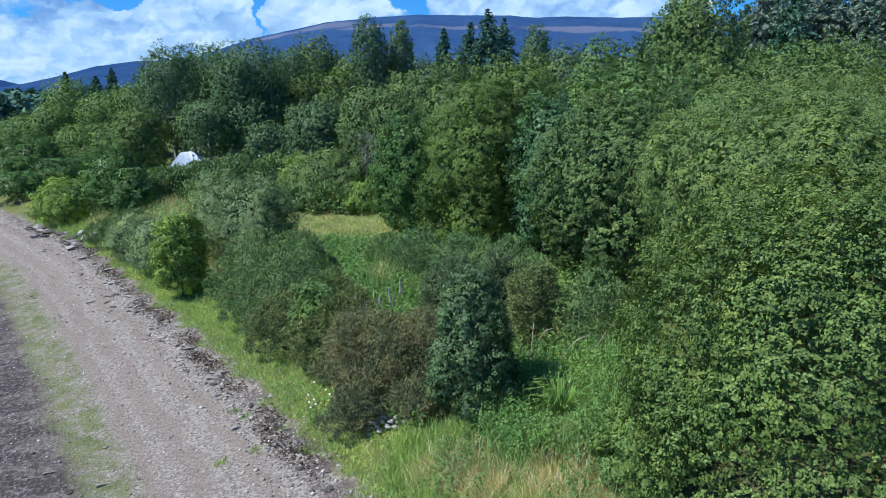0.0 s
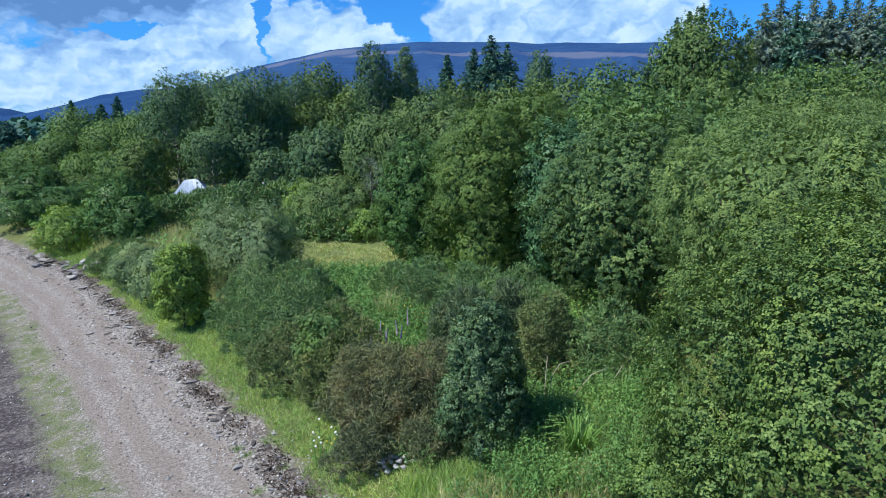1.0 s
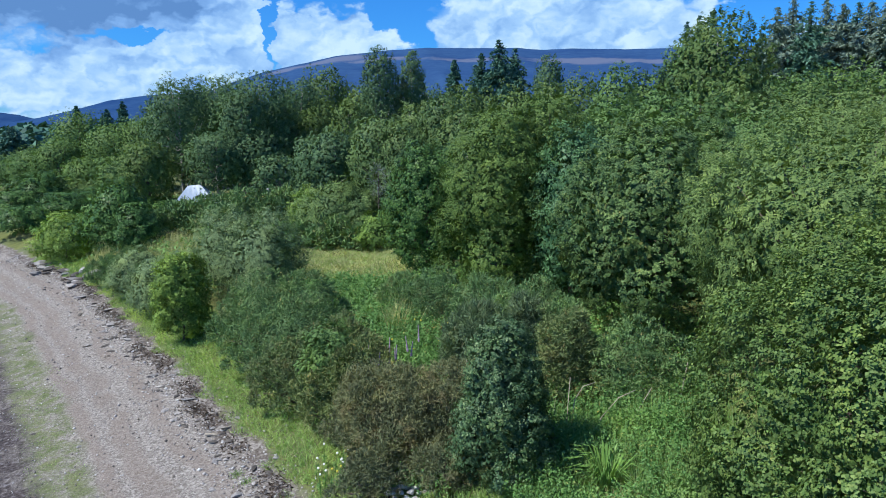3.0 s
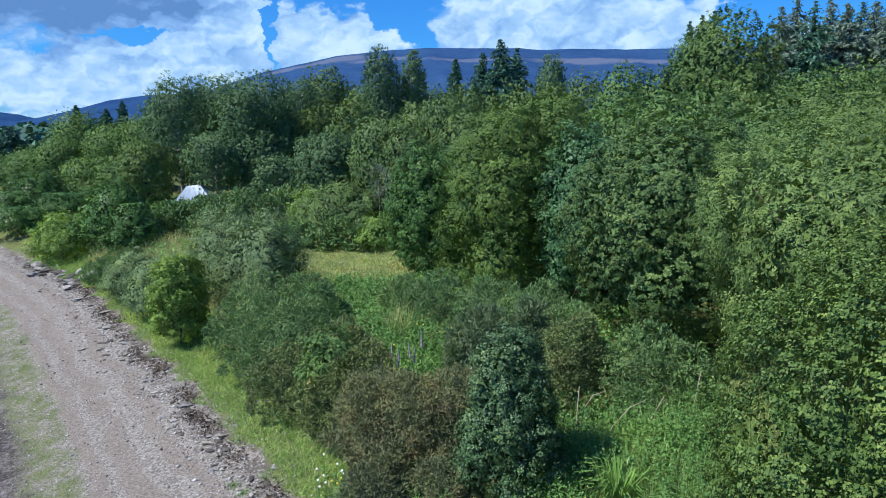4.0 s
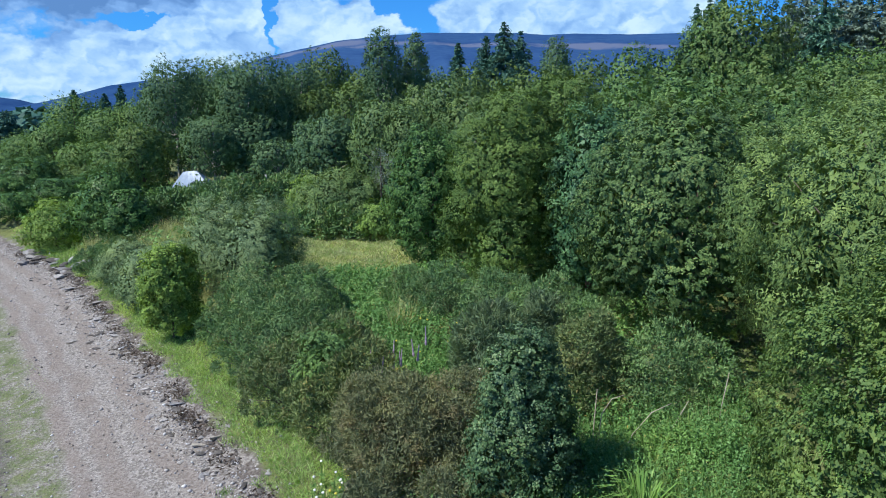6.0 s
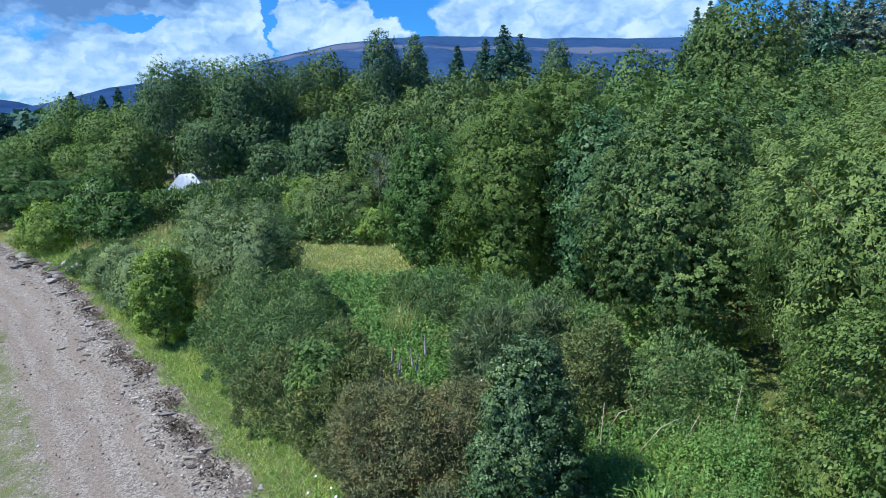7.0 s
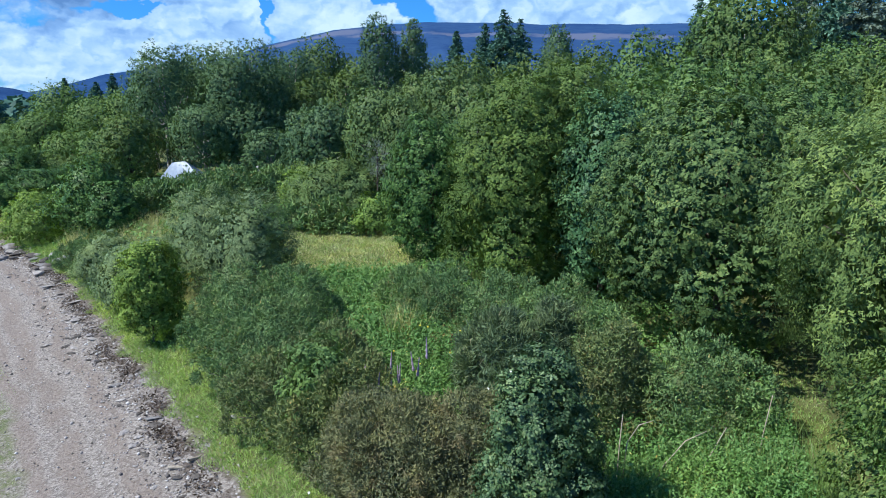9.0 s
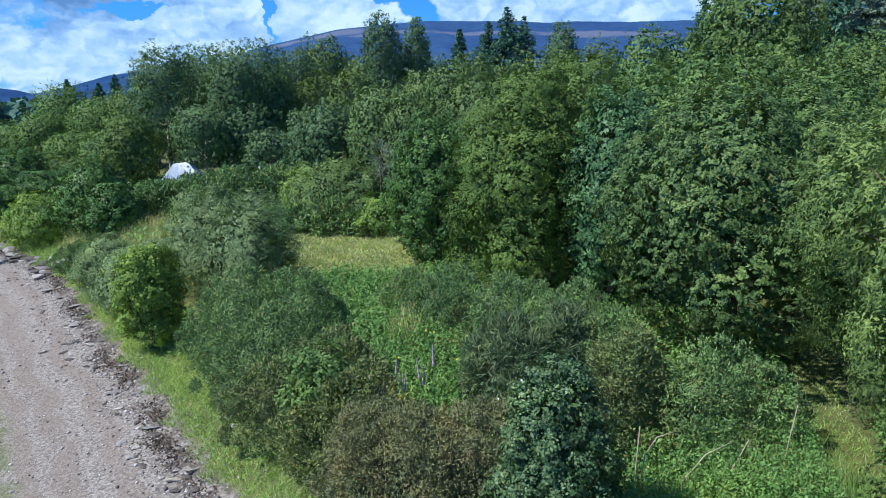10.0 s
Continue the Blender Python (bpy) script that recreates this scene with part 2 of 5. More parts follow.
rust_leaf = leaf_material("rust_leaf", (0.160, 0.120, 0.045), (0.270, 0.170, 0.065), (0.330, 0.270, 0.100), through=0.3, tufted=False)
lichen_leaf = leaf_material("lichen_leaf", (0.111, 0.137, 0.132), (0.189, 0.223, 0.218), (0.280, 0.324, 0.317), through=0.1)
iris_blade = leaf_material("iris_blade", (0.090, 0.182, 0.041), (0.144, 0.260, 0.062), (0.216, 0.338, 0.110), rough=0.4, through=0.3, tufted=False)
bark = bark_material("bark", (0.045, 0.036, 0.028), (0.150, 0.125, 0.100))
birch_bark = bark_material("birch_bark", (0.16, 0.14, 0.12), (0.62, 0.58, 0.53), 5.0)
dead_wood = bark_material("dead_wood", (0.24, 0.20, 0.16), (0.50, 0.44, 0.36), 12.0)
grey_stone = stone_material("grey_stone", (0.19, 0.18, 0.18), (0.44, 0.42, 0.41))
dark_stone = stone_material("dark_stone", (0.045, 0.042, 0.040), (0.150, 0.135, 0.125))
pale_stone = stone_material("pale_stone", (0.34, 0.33, 0.33), (0.62, 0.60, 0.58))


def ground_material():
    """Gravel below the bank, a trodden track on it, turf and soil above; the attribute 'shore' holds the metres inland."""
    m, n, l, b = material("ground", 0.95, 0.15)
    at = place(n)
    a = n.new("ShaderNodeAttribute")
    a.attribute_name = "shore"
    shore = a.outputs["Fac"]
    wob = noise_tex(n, l, 0.9, 5.0, 0.6, at)
    wob2 = noise_tex(n, l, 0.23, 3.0, 0.5, at)
    wavy = mathn(n, l, "ADD", shore, mathn(n, l, "MULTIPLY", mathn(n, l, "SUBTRACT", wob, 0.5), 1.5))
    peb = n.new("ShaderNodeTexVoronoi")
    peb.inputs["Scale"].default_value = 17.0
    l.new(at, peb.inputs["Vector"])
    peb2 = n.new("ShaderNodeTexVoronoi")
    peb2.inputs["Scale"].default_value = 7.0
    l.new(at, peb2.inputs["Vector"])
    grit = noise_tex(n, l, 30.0, 6.0, 0.75, at)
    tint = n.new("ShaderNodeSeparateColor")
    l.new(peb.outputs["Color"], tint.inputs[0])
    stones = ramp(n, l, mathn(n, l, "ADD", mathn(n, l, "MULTIPLY", tint.outputs[0], 0.55), mathn(n, l, "MULTIPLY", grit, 0.45)),
                  [(0.15, (0.115, 0.099, 0.089)), (0.45, (0.232, 0.205, 0.186)), (0.75, (0.360, 0.327, 0.300)), (0.95, (0.53, 0.50, 0.47))])
    fines = ramp(n, l, mathn(n, l, "ADD", mathn(n, l, "MULTIPLY", grit, 0.7), mathn(n, l, "MULTIPLY", wob, 0.3)),
                 [(0.3, (0.150, 0.117, 0.098)), (0.7, (0.255, 0.205, 0.176))])
    # wheel lines run along the shore
    wav = mathn(n, l, "ADD", shore, mathn(n, l, "MULTIPLY", mathn(n, l, "SUBTRACT", wob2, 0.5), 1.6))
    ruts = None
    for centre, half in ((-1.8, 0.30), (-3.3, 0.36), (-4.3, 0.24)):
        d = mathn(n, l, "ABSOLUTE", mathn(n, l, "ADD", wav, -centre))
        k = mathn(n, l, "SUBTRACT", 1.0, stepn(n, l, d, half * 0.5, half * 1.7))
        ruts = k if ruts is None else mathn(n, l, "MAXIMUM", ruts, k)
    ruts = mathn(n, l, "MULTIPLY", ruts, stepn(n, l, wob, 0.22, 0.52))
    track = mixcol(n, l, mathn(n, l, "MULTIPLY", ruts, 0.55), stones, fines)
    # darker, weedy stones down the beach
    low = mathn(n, l, "SUBTRACT", 1.0, stepn(n, l, wavy, -6.6, -5.6))
    weedy = ramp(n, l, mathn(n, l, "ADD", mathn(n, l, "MULTIPLY", peb2.outputs["Distance"], 0.5), mathn(n, l, "MULTIPLY", grit, 0.6)),
                 [(0.3, (0.030, 0.024, 0.024)), (0.6, (0.085, 0.070, 0.070)), (0.85, (0.25, 0.23, 0.235))])
    patchy = stepn(n, l, noise_tex(n, l, 0.55, 8.0, 0.72, at, 0.8), 0.36, 0.52)
    track = mixcol(n, l, mathn(n, l, "MULTIPLY", low, mathn(n, l, "ADD", mathn(n, l, "MULTIPLY", patchy, 0.5), 0.5)), track, weedy)
    # thin turf on the strip beside the wheel lines
    strip = mathn(n, l, "MULTIPLY", stepn(n, l, wavy, -6.7, -5.9), mathn(n, l, "SUBTRACT", 1.0, stepn(n, l, wavy, -5.0, -4.3)))
    strip = mathn(n, l, "MULTIPLY", strip, stepn(n, l, noise_tex(n, l, 1.1, 9.0, 0.82, at, 0.5), 0.37, 0.60))
    turf = ramp(n, l, mathn(n, l, "ADD", mathn(n, l, "MULTIPLY", wob, 0.5), mathn(n, l, "MULTIPLY", grit, 0.5)),
                [(0.3, (0.078, 0.098, 0.040)), (0.5, (0.130, 0.150, 0.065)), (0.7, (0.215, 0.215, 0.110))])
    track = mixcol(n, l, strip, track, turf)
    # wrack line under the bank
    wrack = mathn(n, l, "MULTIPLY", stepn(n, l, wavy, -1.15, -0.55), stepn(n, l, noise_tex(n, l, 1.6, 6.0, 0.75, at, 0.6), 0.43, 0.54))
    track = mixcol(n, l, mathn(n, l, "MULTIPLY", wrack, 0.62), track, (0.060, 0.042, 0.034))
    inland = stepn(n, l, wavy, -0.1, 0.35)
    soil = ramp(n, l, wob, [(0.25, (0.075, 0.085, 0.028)), (0.6, (0.150, 0.165, 0.055))])
    lawn = mixcol(n, l, stepn(n, l, wob2, 0.35, 0.65), soil, turf)
    l.new(mixcol(n, l, inland, track, lawn), b.inputs["Base Color"])
    h = mathn(n, l, "ADD", mathn(n, l, "MULTIPLY", peb.outputs["Distance"], 0.6), mathn(n, l, "ADD", grit, peb2.outputs["Distance"]))
    bump(n, l, b, h, 0.7, 0.05)
    return m


def hill_material(name, hazy_heath, slope, grass, scale, seed):
    """Heather and wooded slopes; the attribute 'grass' holds how much they are painted pale, as sunlit between cloud
    shadows.
    """
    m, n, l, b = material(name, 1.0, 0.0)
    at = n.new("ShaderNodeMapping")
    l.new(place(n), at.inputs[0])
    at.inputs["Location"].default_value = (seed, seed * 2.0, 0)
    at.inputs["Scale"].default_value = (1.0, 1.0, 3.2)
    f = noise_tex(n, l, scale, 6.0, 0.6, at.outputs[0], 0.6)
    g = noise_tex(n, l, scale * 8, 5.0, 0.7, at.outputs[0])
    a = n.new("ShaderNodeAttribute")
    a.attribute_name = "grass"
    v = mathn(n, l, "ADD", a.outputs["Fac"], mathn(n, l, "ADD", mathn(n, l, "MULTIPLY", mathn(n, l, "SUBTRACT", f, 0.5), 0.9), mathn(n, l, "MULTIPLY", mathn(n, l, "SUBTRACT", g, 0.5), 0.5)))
    base = ramp(n, l, mathn(n, l, "ADD", mathn(n, l, "MULTIPLY", f, 0.5), mathn(n, l, "MULTIPLY", g, 0.5)), [(0.36, hazy_heath), (0.60, slope)])
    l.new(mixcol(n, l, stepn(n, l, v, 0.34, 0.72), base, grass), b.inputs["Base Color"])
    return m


ground_mat = ground_material()
# the blue of distance haze is painted into these hill colours
hazy_moor_mat = hill_material("hazy_moor", (0.022, 0.055, 0.150), (0.036, 0.082, 0.185), (0.105, 0.128, 0.205), 0.0030, 3.0)
hazy_fell_mat = hill_material("hazy_fell", (0.016, 0.044, 0.130), (0.030, 0.072, 0.170), (0.042, 0.098, 0.165), 0.004, 11.0)



def plain(name, col, rough=0.7, spec=0.3, metal=0.0, vary=0.12, scale=4.0):
    m, n, l, b = material(name, rough, spec)
    b.inputs["Metallic"].default_value = metal
    f = noise_tex(n, l, scale, 5.0, 0.65, place(n))
    lo = tuple(c * (1 - vary) for c in col)
    hi = tuple(min(1.0, c * (1 + vary)) for c in col)
    l.new(ramp(n, l, f, [(0.3, lo), (0.7, hi)]), b.inputs["Base Color"])
    bump(n, l, b, f, 0.15, 0.02)
    return m


canvas_mat = plain("silver_canvas", (0.27, 0.33, 0.43), 0.45, 0.4)
white_panel = plain("white_panel", (0.72, 0.76, 0.82), 0.4, 0.4)
dark_glass = plain("dark_window", (0.03, 0.035, 0.045), 0.15, 0.5)
rubber = plain("rubber", (0.03, 0.03, 0.03), 0.9)
white_petal = plain("white_petal", (0.75, 0.75, 0.70), 0.7)
yellow_petal = plain("yellow_petal", (0.55, 0.48, 0.06), 0.7)
purple_petal = plain("purple_petal", (0.36, 0.28, 0.37), 0.7)
post_mat = plain("grey_post", (0.42, 0.41, 0.38), 0.9)

# ---- shape helpers ----
def thing(name, label, category, at, group="", kind=""):
    ob = new(name)
    ob.empty_display_size = 0.2
    ob.location = at
    return tagged(ob, label, category, group, kind)


def mesh_ob(name, verts, faces, mat, parent=None, label="", smooth=False, normals=None, tuft=None):
    """A mesh object from arrays; faces is an (n, 3) or (n, 4) array or a list of lists; normals: one for each vertex."""
    me = bpy.data.meshes.new(name)
    verts = np.asarray(verts, np.float32)
    if isinstance(faces, np.ndarray):
        k = faces.shape[1]
        me.vertices.add(len(verts))
        me.vertices.foreach_set("co", verts.ravel())
        me.loops.add(faces.size)
        me.loops.foreach_set("vertex_index", faces.astype(np.int32).ravel())
        me.polygons.add(len(faces))
        me.polygons.foreach_set("loop_start", np.arange(0, faces.size, k, dtype=np.int32))
        me.polygons.foreach_set("loop_total", np.full(len(faces), k, np.int32))
        me.update(calc_edges=True)
    else:
        me.from_pydata([tuple(v) for v in verts], [], faces)
    if smooth:
        me.polygons.foreach_set("use_smooth", np.ones(len(me.polygons), bool))
    if tuft is not None:
        me.attributes.new("tuft", "FLOAT", "POINT").data.foreach_set("value", np.asarray(tuft, np.float32))
    if normals is not None:
        me.attributes.new("custom_normal", "FLOAT_VECTOR", "POINT").data.foreach_set("vector", np.asarray(normals, np.float32).ravel())
    me.materials.append(mat)
    ob = new(name, me)
    if parent is not None:
        ob.parent = parent
    if label:
        ob["label"] = label
    return ob


def part(name, bm, mat, parent, label=""):
    me = bpy.data.meshes.new(name)
    bm.to_mesh(me)
    bm.free()
    me.materials.append(mat)
    ob = new(name, me)
    ob.parent = parent
    if label:
        ob["label"] = label
    return ob


def unit(v):
    return v / np.maximum(np.linalg.norm(v, axis=1, keepdims=True), 1e-6)


def leaf_arrays(rng, P, N, L, W, along=None, fold=0.18):
    """Folded rhombic leaves at P that face N; along: the way in which they point."""
    n = len(P)
    if along is None:
        along = rng.normal(size=(n, 3))
    T = unit(along - N * (along * N).sum(1, keepdims=True))
    B = np.cross(N, T)
    L, W = np.broadcast_to(L, n)[:, None], np.broadcast_to(W, n)[:, None]
    v = np.empty((n, 4, 3))
    v[:, 0] = P - T * L * 0.5
    v[:, 1] = P + B * W * 0.5 + N * W * fold + T * L * 0.06
    v[:, 2] = P + T * L * 0.5 - N * L * 0.1
    v[:, 3] = P - B * W * 0.5 + N * W * fold + T * L * 0.06
    i = np.arange(n)[:, None] * 4
    f = np.concatenate([i + [0, 2, 1], i + [0, 3, 2]], 1).reshape(-1, 3)
    return v.reshape(-1, 3), f


def slip_arrays(rng, P, N, L, W, along=None):
    """Leaves far off: one pointed slip each."""
    n = len(P)
    if along is None:
        along = rng.normal(size=(n, 3))
    T = unit(along - N * (along * N).sum(1, keepdims=True))
    B = np.cross(N, T)
    L, W = np.broadcast_to(L, n)[:, None], np.broadcast_to(W, n)[:, None]
    v = np.empty((n, 3, 3))
    v[:, 0], v[:, 1], v[:, 2] = P - T * L * 0.4 + B * W * 0.55, P - T * L * 0.4 - B * W * 0.55, P + T * L * 0.6
    return v.reshape(-1, 3), np.arange(n * 3).reshape(-1, 3)


def spike_arrays(rng, P, D, L, W):
    """Single pointed slips from P along D."""
    n = len(P)
    S = unit(np.cross(D, rng.normal(size=(n, 3))))
    L, W = np.broadcast_to(L, n)[:, None], np.broadcast_to(W, n)[:, None]
    v = np.empty((n, 3, 3))
    v[:, 0], v[:, 1], v[:, 2] = P - S * W * 0.5, P + S * W * 0.5, P + D * L
    return v.reshape(-1, 3), np.arange(n * 3).reshape(-1, 3)


def tubes(paths, sides=6):
    """Tapered tubes; each path is a list of (place, radius)."""
    V, Fc, base = [], [], 0
    for path in paths:
        pts = np.array([p for p, _ in path], float)
        rad = [r for _, r in path]
        for i, p in enumerate(pts):
            d = pts[min(i + 1, len(pts) - 1)] - pts[max(i - 1, 0)]
            d /= max(np.linalg.norm(d), 1e-6)
            s = np.cross(d, (0.3, 0.9, 0.1) if abs(d[2]) > 0.7 else (0, 0, 1))
            s /= np.linalg.norm(s)
            t = np.cross(d, s)
            for k in range(sides):
                a = 2 * math.pi * k / sides
                V.append(p + (s * math.cos(a) + t * math.sin(a)) * rad[i])
        for i in range(len(pts) - 1):
            for k in range(sides):
                a, b2 = base + i * sides + k, base + i * sides + (k + 1) % sides
                Fc.append([a, b2, b2 + sides, a + sides])
        Fc.append([base + (len(pts) - 1) * sides + k for k in range(sides)])
        base += len(pts) * sides
    return V, Fc


# ---- land ----
SHORE = np.array([(90, -95), (45, -42), (22, -13), (10, 1.0), (3.0, 10.0), (-2.2, 17.55), (-3.9, 19.9), (-6.9, 24.5), (-9.2, 27.4), (-12.5, 32.1), (-15.9, 36.4),
                  (-20.5, 42.6), (-25.7, 49.3), (-30.0, 53.6), (-37.0, 60.5), (-47.0, 70.0), (-75.0, 98.0), (-140, 170), (-420, 500), (-3200, 4200)], float)


def inland(x, y):
    """Metres from the foot of the bank; below it, down the beach, minus."""
    p = np.stack([np.asarray(x, float), np.asarray(y, float)], -1)
    best, side = np.full(p.shape[:-1], 1e9), np.ones(p.shape[:-1])
    for a, b in zip(SHORE[:-1], SHORE[1:]):
        d = b - a
        t = np.clip(((p - a) @ d) / (d @ d), 0, 1)
        q = p - (a + t[..., None] * d)
        r = np.sqrt((q ** 2).sum(-1))
        s = np.where(d[0] * q[..., 1] - d[1] * q[..., 0] < 0, 1.0, -1.0)
        near = r < best - 1e-9
        best, side = np.where(near, r, best), np.where(near, s, side)
    return best * side


PROFILE_D = [-400, -60, -20, -12, -6, -3, -1.0, 0, 0.5, 1.2, 2.5, 5, 8, 15, 30, 50, 80, 130, 250, 600, 4000]
PROFILE_Z = [-6, -4.0, -2.1, -1.6, -1.0, -0.45, -0.02, 0.2, 0.42, 0.62, 0.95, 1.75, 2.2, 2.55, 3.0, 3.7, 5.2, 7.5, 11, 16, 30]


def land(x, y):
    x, y = np.asarray(x, float), np.asarray(y, float)
    d = inland(x, y)
    z = np.interp(d, PROFILE_D, PROFILE_Z)
    rough = np.where(d > 1, 0.10, 0.025) * np.exp(-np.abs(d) / 150)
    return z + rough * (np.sin(x * 0.9 + 1.3 * np.sin(y * 0.37)) + np.sin(y * 0.71 + 1.1 * np.sin(x * 0.53)) + 0.5 * np.sin(x * 2.3 + y * 1.9))


def build_land():
    def axis(lo, hi, step, far):
        core = np.arange(lo, hi + step, step)
        out, s, v = [], step, hi + step
        while v < far:
            s *= 1.22
            v += s
            out.append(v)
        neg, s, v = [], step, lo
        while v > -far:
            s *= 1.22
            v -= s
            neg.append(v)
        return np.array(neg[::-1] + list(core) + out)

    xs, ys = axis(-46, 14, 0.45, 4600), axis(8, 66, 0.45, 4600)
    X, Y = np.meshgrid(xs, ys)
    Z = land(X, Y)
    nx, ny = len(xs), len(ys)
    i, j = np.meshgrid(np.arange(nx - 1), np.arange(ny - 1))
    a = (j * nx + i).ravel()
    f = np.stack([a, a + 1, a + nx + 1, a + nx], 1)
    ob = mesh_ob("ground", np.stack([X, Y, Z], -1).reshape(-1, 3), f, ground_mat, smooth=True)
    at = ob.data.attributes.new("shore", "FLOAT", "POINT")
    at.data.foreach_set("value", inland(X, Y).ravel().astype(np.float32))
    tagged(ob, "gravel beach track below a grassy bank and rough scrubland", "ground", kind="structure")


build_land()


def hill(name, label, mat, far, deep, ridge, seed, grass=()):
    """A hill far off: ridge holds (bearing in degrees, height of the skyline in degrees), grass its patches of painted
    sunlight (bearing, share of the height, width, height).
    """
    az = np.array([r[0] for r in ridge], float)
    el = np.array([r[1] for r in ridge], float)
    cols, rows = 340, 30
    A = np.linspace(az[0], az[-1], cols)
    H = np.tan(np.radians(np.interp(A, az, el))) * far
    V, pale = [], []
    for k in range(rows):
        u = k / (rows - 1)
        d = far - deep * (1 - u)
        for i, a in enumerate(A):
            bumpy = noise.noise((a * 0.35 + seed, u * 3.0, seed)) * 0.10 + noise.noise((a * 1.4, u * 9.0, seed)) * 0.03
            z = H[i] * (u ** 1.25) * (1 + bumpy * (1 - u) * 2.2) + noise.noise((a * 1.1, seed, 0)) * H[i] * 0.006 * u
            t = radians(a)
            V.append((d * math.sin(t), d * math.cos(t), z))
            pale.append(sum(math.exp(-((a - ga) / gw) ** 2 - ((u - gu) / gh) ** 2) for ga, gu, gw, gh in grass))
    a = (np.arange(rows - 1)[:, None] * cols + np.arange(cols - 1)[None]).ravel()
    f = np.stack([a, a + 1, a + cols + 1, a + cols], 1)
    ob = mesh_ob(name, V, f, mat, smooth=True)
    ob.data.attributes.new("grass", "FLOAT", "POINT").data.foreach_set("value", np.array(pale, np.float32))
    tagged(ob, label, "hill", kind="structure")


# ---- plants ----
def prof_dome(u):
    return np.sqrt(np.maximum(0, 1 - u ** 2.2)) * (0.86 + 0.14 * np.minimum(1, u * 4))


def prof_egg(u):
    return np.sqrt(np.maximum(0.04, 1 - (np.abs(u - 0.44) / 0.57) ** 2.2))


def prof_tall(u):
    return np.sqrt(np.maximum(0.03, 1 - (np.abs(u - 0.42) / 0.585) ** 3))


def prof_bud(u):
    return np.sqrt(np.maximum(0.02, 1 - (np.abs(u - 0.32) / 0.69) ** 2.0)) * (1.0 - 0.22 * u)


def prof_skirt(u):
    return np.where(u < 0.35, 0.93 + 0.2 * u, np.sqrt(np.maximum(0, 1 - (np.maximum(u - 0.35, 0) / 0.66) ** 2.1)))


def crown_spots(rng, r, z0, z1, prof, lobes, lobe, clusters, leaf, flat=0.85, ragged=0.13, coarse=1.9):
    """A crown as one rounded body with swellings: tuft centres and their outward ways, the swellings, and places for
    the leaves inside.
    """
    h = z1 - z0
    e = 0.01
    turn = rng.uniform(0, 6.28, 4)

    def steep(u):
        lo, hi = np.maximum(u - e, 0.0), np.minimum(u + e, 1.0)
        return (prof(hi) - prof(lo)) / (hi - lo) * r / h

    def body(u, a):
        p = prof(u) * r * (1 + ragged * (np.sin(2 * a + turn[0] + 3 * u) + 0.7 * np.sin(3 * a + turn[1] - 5 * u) + 0.5 * np.sin(7 * u + turn[2])))
        return np.stack([np.cos(a) * p, np.sin(a) * p, z0 + u * h], 1), unit(np.stack([np.cos(a), np.sin(a), -steep(u)], 1))

    grid = np.linspace(0.004, 0.996, 240)
    w = prof(grid) * np.sqrt(1 + steep(grid) ** 2)
    w[grid < 0.08] *= 0.5
    share = np.cumsum(w) / w.sum()
    area = w.mean() * 2 * math.pi * r * h
    L, LN = body(np.interp((np.arange(lobes) + rng.uniform(0.1, 0.9, lobes)) / lobes, share, grid), np.arange(lobes) * 2.399963 + rng.uniform(-0.5, 0.5, lobes))
    size = lobe * r * rng.uniform(0.65, 1.35, lobes)
    P, N = body(np.interp(rng.uniform(size=clusters), share, grid), rng.uniform(0, 2 * math.pi, clusters))
    far = (P[:, None] - L[None]) * np.array([1, 1, flat])
    far = np.sqrt((far ** 2).sum(2)) / size[None]
    j = far.argmin(1)
    near = far[np.arange(clusters), j]
    swell = np.clip(1 - near ** 2, -0.6, 1) * 0.72 - 0.38 + rng.uniform(-0.22, 0.22, lobes)[j]
    age = np.clip(0.5 + rng.normal(0, 0.14, lobes)[j] + rng.normal(0, 0.17, clusters), 0, 1)
    P = P + N * (size[j] * swell)[:, None] - N * (rng.exponential(0.035, clusters) * r)[:, None]
    way = unit(N + 0.8 * (P - L[j]) / size[j][:, None])
    P[:, 2] = np.maximum(P[:, 2], 0.05)
    # inside
    fine = leaf < 0.105
    length = min(leaf * (coarse if fine else 1.4), 0.16 * r)
    n = 0.85 * area / (0.375 * length ** 2)
    most = 7000 if fine else 5500
    length, n = length * min(1.25, max(1.0, (n / most) ** 0.5)), int(min(n, most))
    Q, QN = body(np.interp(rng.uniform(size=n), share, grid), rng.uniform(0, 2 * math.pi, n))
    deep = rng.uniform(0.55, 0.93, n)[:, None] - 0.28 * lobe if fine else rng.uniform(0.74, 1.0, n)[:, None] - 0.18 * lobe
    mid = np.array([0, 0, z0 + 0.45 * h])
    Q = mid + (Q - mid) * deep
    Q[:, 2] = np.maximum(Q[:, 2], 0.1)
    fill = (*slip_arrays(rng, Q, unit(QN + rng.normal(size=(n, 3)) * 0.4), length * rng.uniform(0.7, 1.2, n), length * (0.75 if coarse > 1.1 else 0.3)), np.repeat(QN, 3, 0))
    C = mid + (L - mid) * 0.82
    return P, way, C, fill, age


